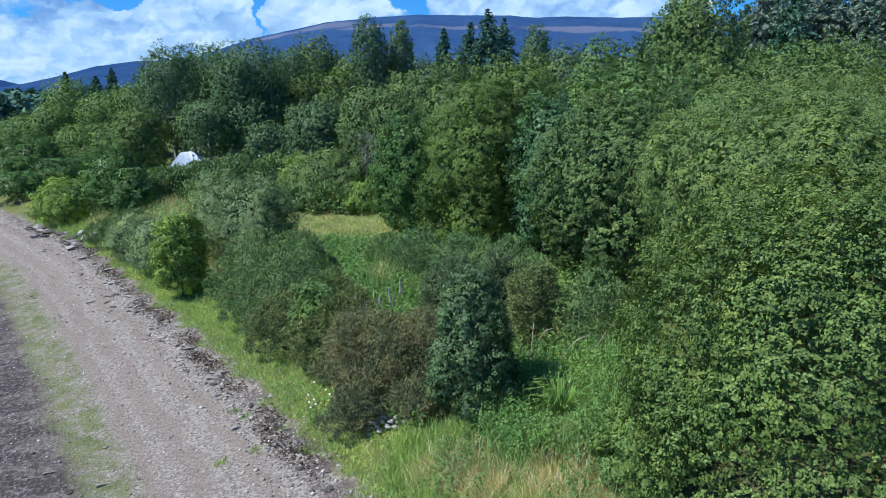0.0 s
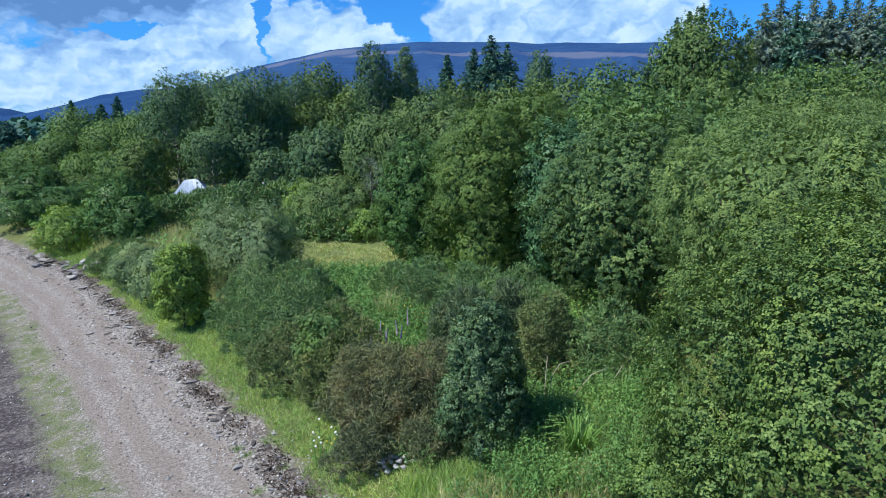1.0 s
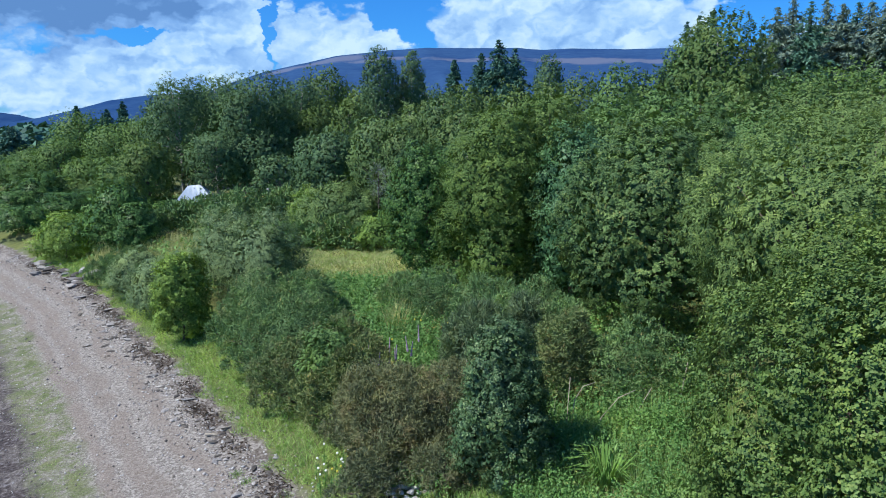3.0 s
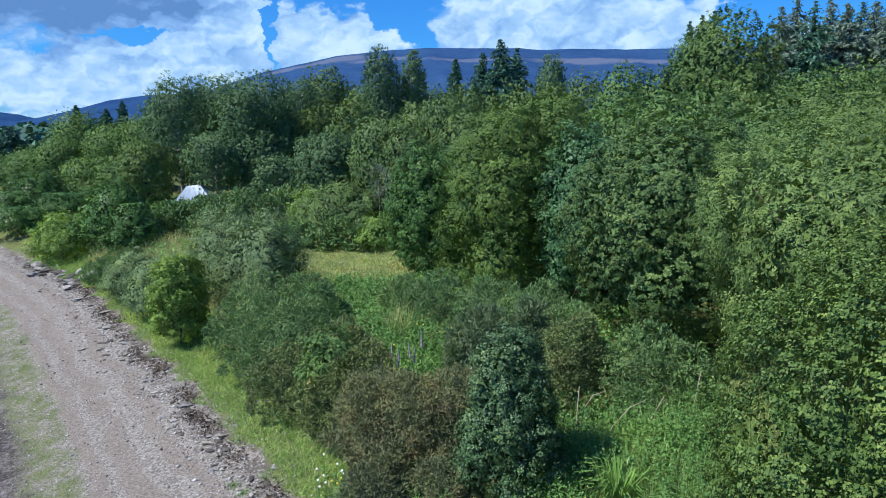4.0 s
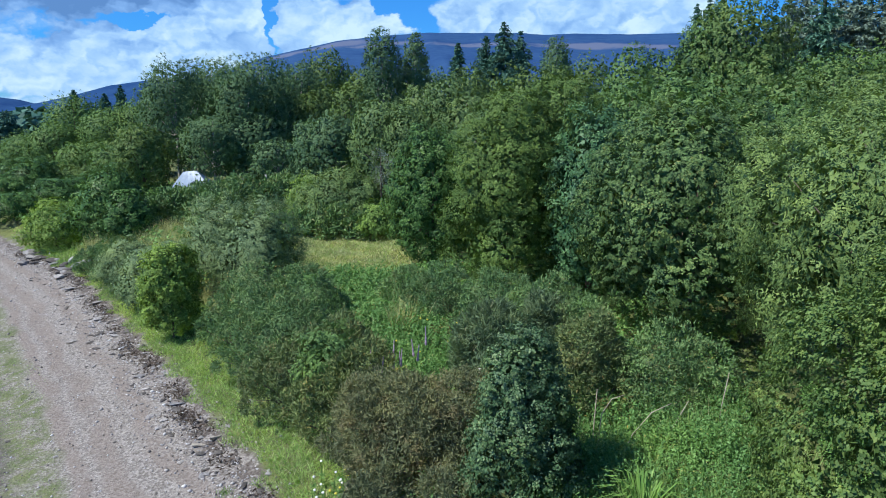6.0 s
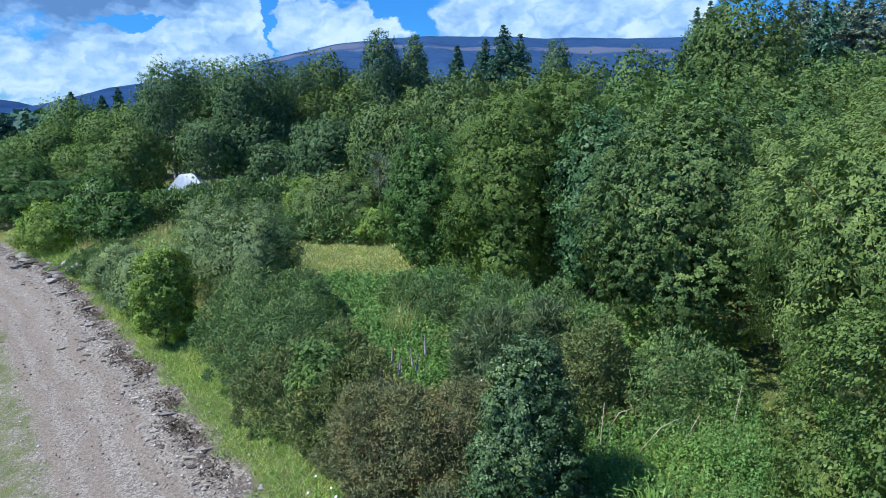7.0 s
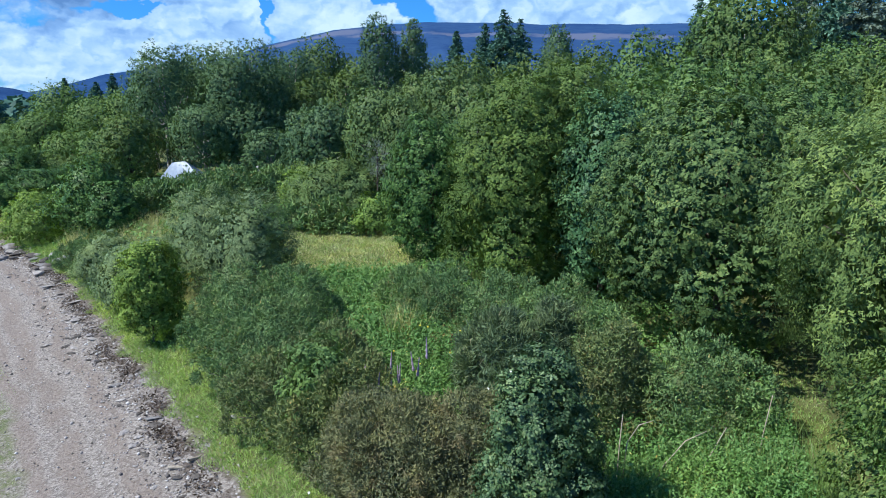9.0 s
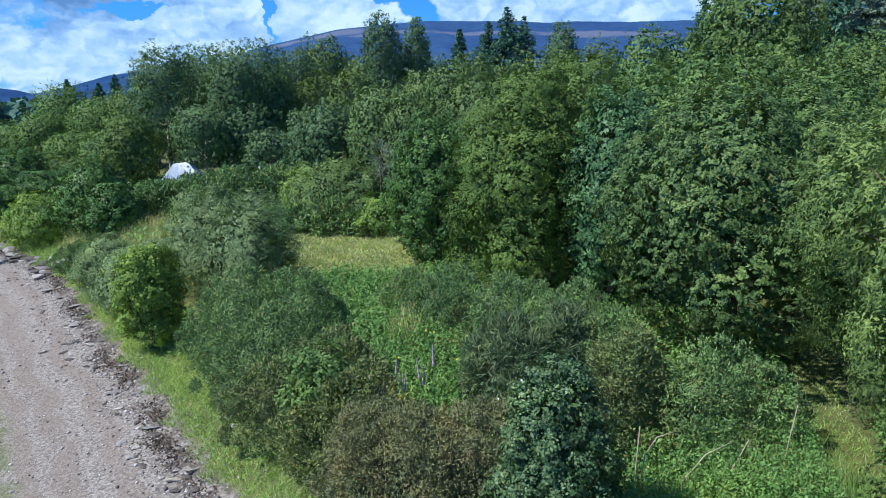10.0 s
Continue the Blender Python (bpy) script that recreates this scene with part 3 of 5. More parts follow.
def limbs(rng, C, z_fork, trunk_r, lean, top):
    paths = [[((0, 0, -0.15), trunk_r * 1.25), ((lean[0] * 0.3, lean[1] * 0.3, z_fork * 0.5), trunk_r), ((lean[0], lean[1], z_fork), trunk_r * 0.85),
              ((lean[0] * 1.2, lean[1] * 1.2, z_fork + (top - z_fork) * 0.55), trunk_r * 0.28), ((lean[0], lean[1], top * 0.9), trunk_r * 0.05)]]
    for c in C[rng.permutation(len(C))[:14]]:
        z = min(z_fork * rng.uniform(0.6, 1.3), c[2] * 0.8)
        s = np.array([lean[0] * z / max(z_fork, .1), lean[1] * z / max(z_fork, .1), z])
        mid = s * 0.45 + c * 0.55 + rng.normal(size=3) * 0.12
        paths.append([(s, trunk_r * 0.4), (mid, trunk_r * 0.2), (c, trunk_r * 0.06)])
    return paths


SEED = [100]


def leafy(name, label, category, x, y, top, r, mat, leaf=0.10, count=20000, prof=prof_egg, lobes=26, lobe=0.42, per=26, tuft=0.22, bare=0.12,
          trunk=None, wood=None, droop=0.0, slim=0.6, group="", ry=None, lean=(0.0, 0.0), folded=False, rise=0.45, inside=True):
    """A broad-leaved tree or shrub: its trunk and limbs, and a crown of lobes, tufts and single leaves."""
    SEED[0] += 1
    rng = np.random.default_rng(SEED[0])
    z = float(land(x, y))
    ob = thing(name, label, category, (x, y, z), group)
    h = top - z
    count, leaf = int(count * (0.41 if leaf > 0.13 else 0.68)), leaf * (0.90 if leaf > 0.13 else 0.885)
    clusters = max(60, count // per)
    P, D, C, (V2, f2, M2), age = crown_spots(rng, r, h * bare, h, prof, lobes, lobe, clusters, leaf, 0.6 if droop > 0.4 else 0.9, 0.06)
    k = np.repeat(np.arange(clusters), per)
    n = len(k)
    # each tuft is a spray of leaves along its own twig
    twig = unit(D * 1.0 + np.array([0, 0, rise]) + rng.normal(size=(clusters, 3)) * 0.5)
    spread = rng.normal(size=(n, 3)) * tuft * 0.55 + twig[k] * (rng.uniform(-1.3, 1.2, n) * tuft)[:, None]
    spread[:, 2] = spread[:, 2] * (0.75 + 0.6 * droop) - np.abs(spread[:, 2]) * droop * 0.7
    pos = P[k] + spread
    pos[:, 2] = np.clip(pos[:, 2], 0.03, h * 1.03)
    if ry is not None:
        pos[:, 1] *= ry
        C[:, 1] *= ry
    pos[:, :2] += np.array(lean) * (pos[:, 2:] / h) ** 1.2
    N = unit(D[k] * 1.0 + np.array([0, 0, 0.38]) + rng.normal(size=(n, 3)) * 0.30)
    L = leaf * rng.uniform(0.65, 1.4, n)
    along = rng.normal(size=(n, 3)) + D[k] * 0.8 + np.array([0, 0, -1.2 * droop])
    V, f = (leaf_arrays if folded else slip_arrays)(rng, pos, N, L, L * slim, along)
    # leaves deep inside each bough close the crown, their shade put into the colour
    if ry is not None:
        V2[:, 1] *= ry
    V2[:, :2] += np.array(lean) * (np.maximum(V2[:, 2:], 0) / h) ** 1.2
    if not inside:
        V2, f2, M2 = V2[:0], f2[:0], M2[:0]
    V, f = np.concatenate([V, V2]), np.concatenate([f, f2 + len(V)])
    tr = trunk if trunk else 0.035 * h
    paths = limbs(rng, C, max(0.4, h * (bare + 0.22)), tr, (lean[0] * 0.4, lean[1] * 0.4), h)
    if category == "tree":
        wv, wf = tubes(paths[:1])
        stem = mesh_ob("trunk", wv, wf, wood or bark, ob, smooth=True)
        for path in paths[1:]:
            wv, wf = tubes([path], 5)
            mesh_ob("limb", wv, wf, wood or bark, stem, smooth=True)
    else:
        wv, wf = tubes(paths)
        mesh_ob("woody_base", wv, wf, wood or bark, ob, smooth=True)
    # the light falls on a leaf much as on its whole bough
    M = unit(N * 0.45 + D[k] * 0.55 + rng.normal(size=(n, 3)) * 0.12)
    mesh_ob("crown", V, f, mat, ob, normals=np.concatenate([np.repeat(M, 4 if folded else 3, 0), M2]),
            # 0.35 paints the leaves inside darker, as inner shade
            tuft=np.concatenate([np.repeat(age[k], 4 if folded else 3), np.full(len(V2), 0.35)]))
    return ob


def spiny(name, label, x, y, top, r, mat, count=18000, spine=0.10, ry=1.0, per=24, lobes=22, lobe=0.42, group="gorse bushes", wide=0.034, up=0.35, tuft=0.065, category="bush"):
    """A gorse or broom bush: dense tufts of spiny shoots over crooked stems."""
    SEED[0] += 1
    rng = np.random.default_rng(SEED[0])
    z = float(land(x, y))
    ob = thing(name, label, category, (x, y, z), group)
    h = top - z
    count, spine, wide = int(count * 0.57), spine * 1.2, wide * 1.5
    clusters = max(40, count // per)
    P, D, C, (V2, f2, M2), age = crown_spots(rng, r, 0.02 * h, h, prof_dome, lobes, lobe, clusters, spine, 0.9, 0.13, 1.0)
    P[:, 1] *= ry
    C[:, 1] *= ry
    V2[:, 1] *= ry
    k = np.repeat(np.arange(clusters), per)
    n = len(k)
    way = unit(D[k] * 0.7 + np.array([0, 0, up]) + rng.normal(size=(n, 3)) * 0.75)
    core = P - D * 0.08
    pos = core[k] + rng.normal(size=(n, 3)) * tuft
    pos[:, 2] = np.maximum(pos[:, 2], 0.02)
    V, f = spike_arrays(rng, pos, way, spine * rng.uniform(0.6, 1.4, n), wide)
    V, f = np.concatenate([V, V2]), np.concatenate([f, f2 + len(V)])
    paths = []
    for c in C[:12]:
        paths.append([((c[0] * 0.12, c[1] * 0.12, -0.1), 0.05), (c * 0.5 + rng.normal(size=3) * 0.1, 0.035), (c, 0.012)])
    wv, wf = tubes(paths, 5)
    mesh_ob("woody_base", wv, wf, bark, ob, smooth=True)
    # the fixed 0.35 darkens the slips inside to paint in their shade
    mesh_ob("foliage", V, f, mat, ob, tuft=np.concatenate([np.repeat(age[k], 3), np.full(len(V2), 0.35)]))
    return ob


def spruce(label, x, y, top, r, mat=None, count=3600, leaf=0.55, group="conifers", bare=0.06):
    """A conifer: a straight stem and whorls of drooping boughs."""
    SEED[0] += 1
    rng = np.random.default_rng(SEED[0])
    z = float(land(x, y))
    h = top - z
    ob = thing("conifer_tree", label, "tree", (x, y, z), group)
    levels = int(h * 2.4)
    size = []
    P, D, paths = [], [], [[((0, 0, -0.2), 0.022 * h), ((0, 0, h * 0.5), 0.012 * h), ((0, 0, h), 0.01)]]
    for i in range(levels):
        u = bare + (1 - bare) * (i + rng.uniform(0, 0.6)) / levels
        reach = r * 1.2 * min(1.0, (1 - u) * 1.9) ** 0.78 * rng.uniform(0.75, 1.15) + 0.12
        for b in range(rng.integers(6, 10)):
            a = rng.uniform(0, 2 * math.pi)
            ln = reach * rng.uniform(0.45, 1.25)
            w = np.array([math.cos(a), math.sin(a), 0])
            m = max(3, int(ln / 0.28))
            s = np.linspace(0.15, 1, m)[:, None]
            q = np.array([0, 0, u * h]) + w * s * ln + np.array([0, 0, 1]) * (0.10 * s - 0.34 * s ** 2) * ln
            P.append(q)
            size.append(np.full(m, min(1.0, 0.42 + ln / r)))
            D.append(np.repeat(w[None] + np.array([[0, 0, -0.25]]), m, 0))
            if b < 3 and ln > 0.7:
                paths.append([((0, 0, u * h), 0.03), (q[-1], 0.008)])
    P, D, size = np.concatenate(P), np.concatenate(D), np.concatenate(size)
    rep = max(1, count // len(P))
    P, D, size = np.repeat(P, rep, 0), np.repeat(D, rep, 0), np.repeat(size, rep)
    n = len(P)
    P = P + rng.normal(size=(n, 3)) * np.array([0.20, 0.20, 0.12]) * size[:, None]
    N = unit(rng.normal(size=(n, 3)) + np.array([0, 0, 0.4]))
    V, f = slip_arrays(rng, P, N, leaf * size * rng.uniform(0.6, 1.3, n), leaf * size * 0.38, D + rng.normal(size=(n, 3)) * 0.45)
    wv, wf = tubes(paths, 5)
    mesh_ob("trunk", wv, wf, bark, ob, smooth=True)
    mesh_ob("crown", V, f, mat or needle, ob)
    return ob


def scatter(rng, n, x0, x1, y0, y1, keep):
    x, y = rng.uniform(x0, x1, n), rng.uniform(y0, y1, n)
    ok = keep(x, y)
    return x[ok], y[ok]


def blades(name, label, category, x, y, height, width, mat, seed, bend=0.5):
    """Standing grass as one sheet of single blades."""
    rng = np.random.default_rng(seed)
    n = len(x)
    P = np.stack([x, y, land(x, y) - 0.02], 1)
    D = unit(np.concatenate([rng.normal(size=(n, 2)) * bend, np.ones((n, 1))], 1))
    V, f = spike_arrays(rng, P, D, height * rng.uniform(0.5, 1.4, n), width)
    return tagged(mesh_ob(name, V, f, mat), label, category, kind="stuff")


def herbs(name, label, category, x, y, height, leaf, mat, seed, slim=0.55):
    """A bed of leafy stalks, as one sheet of leaves."""
    rng = np.random.default_rng(seed)
    per = 16
    k = np.repeat(np.arange(len(x)), per)
    n = len(k)
    tall = height * rng.uniform(0.55, 1.25, len(x))
    u = rng.uniform(0.15, 1, n) ** 0.7
    a = rng.uniform(0, 2 * math.pi, n)
    out = leaf * rng.uniform(0.3, 1.0, n) * 1.1
    P = np.stack([x[k] + np.cos(a) * out, y[k] + np.sin(a) * out, land(x, y)[k] + tall[k] * u], 1)
    N = unit(np.stack([np.cos(a) * 0.5, np.sin(a) * 0.5, np.full(n, 0.8)], 1) + rng.normal(size=(n, 3)) * 0.35)
    V, f = slip_arrays(rng, P, N, leaf * rng.uniform(0.6, 1.3, n), leaf * slim, np.stack([np.cos(a), np.sin(a), np.full(n, -0.3)], 1))
    return tagged(mesh_ob(name, V, f, mat), label, category, kind="stuff")

hill("moor_hill", "heather moorland hill with painted haze, cloud shadow and sunlit patches", hazy_moor_mat, 3600, 2300,
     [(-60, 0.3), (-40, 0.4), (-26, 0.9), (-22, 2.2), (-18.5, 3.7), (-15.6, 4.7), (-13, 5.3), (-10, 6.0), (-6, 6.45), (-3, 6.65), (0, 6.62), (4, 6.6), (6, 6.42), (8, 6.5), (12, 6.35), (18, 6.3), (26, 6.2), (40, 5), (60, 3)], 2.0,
     # sunlit patches painted in, the darker ground between them standing for cloud shadow
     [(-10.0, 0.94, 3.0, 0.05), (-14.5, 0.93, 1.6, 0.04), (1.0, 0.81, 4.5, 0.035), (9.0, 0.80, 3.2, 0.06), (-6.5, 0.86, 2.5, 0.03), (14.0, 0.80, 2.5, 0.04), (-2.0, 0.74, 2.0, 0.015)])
hill("fell_hill", "dark blue wooded hill slope far off", hazy_fell_mat, 2700, 1700,
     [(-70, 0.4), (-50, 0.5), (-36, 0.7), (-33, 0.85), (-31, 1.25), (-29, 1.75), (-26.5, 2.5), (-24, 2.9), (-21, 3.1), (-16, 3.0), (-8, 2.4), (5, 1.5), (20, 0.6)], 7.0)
hill("blue_hill", "pale blue mountain on the horizon", hazy_fell_mat, 4300, 900,
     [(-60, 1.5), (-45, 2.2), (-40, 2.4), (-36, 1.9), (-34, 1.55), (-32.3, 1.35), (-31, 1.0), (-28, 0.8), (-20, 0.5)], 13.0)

DARK_SPRUCE = "dark green spruce tree with drooping boughs"


def dark_spruce(x, y, top, r):
    spruce(DARK_SPRUCE, x, y, top, max(r, 2.0), None, 11500, 0.75)


def dry_spruce(x, y, top, r):
    spruce("grey-brown conifer with sparse dry boughs in a plantation", x, y, top, max(r, 2.2), dry_needle, 12000, 0.8)


def tall_birch(x, y, top, r, count=20000):
    leafy("birch_tree", "tall silver birch with hanging dull green foliage", "tree", x, y, top, r * 1.12, birch_leaf, 0.175, int(count * 1.4), prof_tall, 64, 0.34, 12, 0.11, 0.17,
          wood=birch_bark, droop=0.45, slim=0.6, group="birches of the wood", trunk=0.2)


def lime_birch(x, y, top, r, mat=None, count=13000, leaf=0.24):
    leafy("birch_tree", "birch with light yellow-green foliage", "tree", x, y, top, r, mat or lime_leaf, leaf, count, prof_tall, 54, 0.36, 12, 0.12, 0.10,
          wood=birch_bark, droop=0.5, group="birches of the wood", trunk=0.2)


def grey_birch(x, y, top, r):
    leafy("birch_tree", "birch with grey-green hanging foliage", "tree", x, y, top, r, birch_leaf, 0.19, 14500, prof_tall, 50, 0.34, 12, 0.11, 0.20,
          wood=birch_bark, droop=0.6, group="birches of the wood", trunk=0.16)


def olive_birch(x, y, top, r):
    leafy("birch_tree", "slender birch with olive-brown thin foliage", "tree", x, y, top, r, olive_leaf, 0.155, 15000, prof_tall, 48, 0.34, 12, 0.13, 0.10,
          wood=birch_bark, droop=0.6, group="birches of the wood", trunk=0.13)


def wood_tree(x, y, top, r):
    leafy("broadleaf_tree", "broad-leaved tree with dense mid-green crown", "tree", x, y, top, r, wood_leaf, 0.18, 14500, prof_egg, 46, 0.36, 12, 0.12, 0.06,
          group="trees of the wood", trunk=0.2)


def lime_tree(x, y, top, r):
    leafy("broadleaf_tree", "young broad-leaved tree with bright green crown", "tree", x, y, top, r, lime_leaf, 0.18, 13500, prof_egg, 42, 0.38, 12, 0.12, 0.05,
          group="trees of the wood", trunk=0.16)


def sallow_tree(x, y, top, r):
    leafy("sallow_tree", "grey-green sallow tree with upright rounded crown", "tree", x, y, top, r, sallow_leaf, 0.155, 16000, prof_egg, 42, 0.36, 12, 0.12, 0.05,
          group="sallows of the wood", trunk=0.16)


def scrub_gorse(x, y, top, r):
    spiny("gorse_bush", "dark green gorse bush in rough scrub", x, y, top, r, gorse_spine, 7500, 0.22, lobes=20, wide=0.085, tuft=0.16)


def dark_shrub(x, y, top, r):
    leafy("shrub", "dense dark green shrub reaching the ground", "bush", x, y, top, r, dark_leaf, 0.175, 14000, prof_dome, 22, 0.42, 22, 0.22, 0.02, group="shrubs", trunk=0.08)


def lime_shrub(x, y, top, r):
    leafy("shrub", "bright green leafy shrub reaching the ground", "bush", x, y, top, r, bright_leaf, 0.15, 12000, prof_dome, 20, 0.42, 22, 0.2, 0.02, group="shrubs", trunk=0.07)


def brown_shrub(x, y, top, r):
    leafy("shrub", "olive-brown thorny shrub beside the clearing", "bush", x, y, top, r, olive_leaf, 0.14, 13000, prof_dome, 22, 0.4, 22, 0.2, 0.02, group="shrubs", trunk=0.08)


def pale_shrub(x, y, top, r):
    leafy("shrub", "pale grey-green willow shrub with fine leaves", "bush", x, y, top, r, greywillow_leaf, 0.12, 14000, prof_dome, 20, 0.40, 26, 0.17, 0.02, group="shrubs", slim=0.35, trunk=0.05)


def pale_willow(x, y, top, r):
    leafy("willow_bush", "rounded grey-green willow bush with fine leaves", "bush", x, y, top, r, greywillow_leaf, 0.105, 34000, prof_dome, 30, 0.34, 26, 0.17, 0.02,
          group="willow bushes", slim=0.34, trunk=0.07)


def holly(x, y, top, r):
    leafy("sapling", "bright green broad-leaved sapling on the bank", "tree", x, y, top, r, bright_leaf, 0.13, 17000, prof_egg, 30, 0.46, 22, 0.17, 0.06, trunk=0.06, folded=True)


def dark_tree(x, y, top, r):
    leafy("broadleaf_tree", "dark green broad-leaved tree with dense crown", "tree", x, y, top, r, dark_leaf, 0.13, 38000, prof_egg, 60, 0.30, 20, 0.17, 0.04, group="trees by the clearing", trunk=0.16)


def alder_tree(x, y, top, r):
    leafy("alder_tree", "full green alder with upright leafy shoots", "tree", x, y, top, r, alder_leaf, 0.105, 72000, prof_skirt, 54, 0.33, 20, 0.13, 0.06, group="trees by the clearing", trunk=0.09, rise=1.1)


def blue_alder(x, y, top, r):
    leafy("whitebeam_tree", "cool green broad-leaved tree beside the clearing", "tree", x, y, top, r, teal_leaf, 0.12, 30000, prof_egg, 52, 0.28, 20, 0.16, 0.06, group="trees by the clearing", trunk=0.14)


def oak_tree(x, y, top, r):
    leafy("oak_tree", "broad dark green oak with dull sheen on leaves", "tree", x, y, top, r, oak_leaf, 0.105, 105000, prof_egg, 70, 0.29, 22, 0.10, 0.12, group="trees by the clearing", trunk=0.12)


def gorse(x, y, top, r, ry=1.0, count=19000, mat=None):
    spiny("gorse_bush", "dark green spiny gorse bush on the bank", x, y, top, r * 0.92, mat or gorse_spine, count, 0.085, ry, lobes=30, lobe=0.40, wide=0.028, per=34, tuft=0.07)


def brown_gorse(x, y, top, r, ry=1.0):
    spiny("gorse_bush", "brown-green gorse bush going over with dead shoots", x, y, top, r, brown_spine, 42000, 0.070, ry, lobes=34, lobe=0.36, wide=0.021, per=30, tuft=0.065)


def broom(x, y, top, r):
    spiny("broom_bush", "grey-green broom bush with fine upright stems", x, y, top, r, broom_stem, 22000, 0.20, per=24, wide=0.02, up=0.6, tuft=0.09, lobes=26, lobe=0.36, group="broom bushes")



def lichen_shrub(x, y, top, r):
    leafy("shrub", "pale grey lichen-covered shrub in front of birches", "bush", x, y, top, r, lichen_leaf, 0.10, 1700, prof_egg, 16, 0.40, 20, 0.2, 0.55, group="shrubs", slim=0.3, trunk=0.05, inside=False)


def far_wood():
    """Woods far over the plain, too far to tell the trees apart."""
    rng = np.random.default_rng(41)
    n = 1500
    a = np.radians(rng.uniform(-62, 48, n))
    d = rng.uniform(150, 900, n) ** 1.0
    x, y = d * np.sin(a), d * np.cos(a)
    ok = inland(x, y) > 12
    x, y, d = x[ok], y[ok], d[ok]
    z = land(x, y)
    per = 46
    k = np.repeat(np.arange(len(x)), per)
    m = len(k)
    tall = rng.uniform(4, 7, len(x)) * np.clip(d / 200, 1.0, 1.5)
    w = unit(rng.normal(size=(m, 3)))
    w[:, 2] = np.abs(w[:, 2])
    P = np.stack([x[k] + w[:, 0] * tall[k] * 0.7, y[k] + w[:, 1] * tall[k] * 0.7, z[k] + w[:, 2] * tall[k]], 1)
    V, f = slip_arrays(rng, P, unit(w + rng.normal(size=(m, 3)) * 0.4), tall[k] * rng.uniform(0.25, 0.5, m), tall[k] * 0.3)
    tagged(mesh_ob("far_wood", V, f, needle), "dark green woods far beyond the trees", "woods", kind="stuff")


far_wood()


def near_sallow(x, y, top, r, mat=None):
    leafy("sallow_tree", "grey-green sallow tree with narrow leaves", "tree", x, y, top, r, mat or sallow_leaf, 0.115, 34000, prof_skirt, 46, 0.34, 22, 0.14, 0.04, group="willows", trunk=0.15, slim=0.4)


# conifers on the rise and far over the wood
dark_spruce(39.63, 136.0, 30.24, 2.69)
dark_spruce(41.16, 134.0, 30.9, 2.88)
dark_spruce(44.6, 138.0, 32.48, 2.96)
dark_spruce(46.6, 120.0, 26.1, 2.8)
dry_spruce(48.04, 118.0, 29.71, 3.16)
dry_spruce(52.08, 122.0, 31.91, 3.68)
dark_spruce(52.06, 116.0, 30.17, 3.71)
dry_spruce(58.36, 124.0, 32.4, 3.74)
dry_spruce(57.98, 118.0, 30.14, 3.77)
dark_spruce(64.35, 126.0, 31.82, 3.8)
dry_spruce(63.27, 120.0, 31.29, 3.83)
dry_spruce(63.91, 117.0, 30.26, 3.73)
dark_spruce(68.92, 122.0, 31.78, 3.89)
dry_spruce(69.23, 118.0, 30.56, 3.96)
dry_spruce(75.11, 123.0, 31.74, 4.13)
dark_spruce(75.67, 119.0, 30.69, 4.2)
dry_spruce(80.45, 121.0, 31.0, 4.27)
dark_spruce(-2.36, 140.0, 24.29, 1.9)
dark_spruce(2.54, 130.0, 24.4, 3.14)
dark_spruce(5.52, 128.0, 26.38, 3.89)
dark_spruce(8.51, 131.0, 25.24, 3.17)
dark_spruce(-97.37, 180.0, 17.34, 2.0)
dark_spruce(-92.33, 185.0, 16.67, 2.06)
dark_spruce(-88.1, 185.0, 18.61, 2.06)
dark_spruce(-79.33, 125.0, 11.67, 2.56)

# the wood behind the clearing
tall_birch(-31.33, 80.0, 16.82, 3.29)
tall_birch(-30.82, 90.0, 17.89, 3.38)
tall_birch(-23.64, 84.0, 17.71, 3.74)
tall_birch(-24.16, 79.0, 15.68, 2.82)
tall_birch(-22.49, 97.0, 17.73, 3.48)
tall_birch(-21.76, 84.0, 14.67, 2.71)
tall_birch(-32.09, 88.0, 14.91, 3.17)
tall_birch(-10.54, 90.0, 21.0, 2.15, 24000)
tall_birch(-6.91, 93.0, 20.81, 1.65, 20000)
tall_birch(11.71, 106.0, 21.75, 2.2, 22000)
lime_birch(19.36, 59.0, 20.05, 3.83, lime_leaf, 38000, 0.2)
lime_birch(17.79, 60.0, 18.79, 2.96, wood_leaf, 13000, 0.19)
lime_birch(20.07, 58.0, 16.72, 2.76, wood_leaf, 12000, 0.19)
tall_birch(16.66, 60.0, 16.44, 1.85)
lime_birch(-20.55, 108.0, 20.44, 4.45)
lime_birch(-18.58, 96.0, 15.26, 2.94)
lime_birch(-19.27, 90.0, 13.64, 2.92)
lime_birch(-14.92, 105.0, 17.39, 3.4)
lime_birch(-12.56, 80.0, 14.43, 2.42)
wood_tree(-56.18, 105.0, 14.14, 4.43)
wood_tree(-48.78, 100.0, 12.23, 4.57)
wood_tree(-44.44, 100.0, 13.33, 4.2)
wood_tree(-59.24, 100.0, 8.85, 4.25)
wood_tree(-70.36, 115.0, 7.53, 4.28)
wood_tree(-55.22, 98.0, 10.0, 3.97)
wood_tree(-46.92, 90.0, 7.79, 3.8)
wood_tree(-40.12, 84.0, 7.73, 3.38)
wood_tree(-65.81, 105.0, 7.0, 4.49)
lime_tree(-32.32, 73.5, 10.07, 3.06)
lime_tree(-45.02, 86.0, 5.17, 3.97)
grey_birch(-26.04, 76.0, 11.05, 3.56)
grey_birch(-22.91, 78.0, 10.94, 3.94)
grey_birch(-11.31, 63.0, 11.08, 2.57)
grey_birch(-12.94, 64.0, 10.62, 2.28)
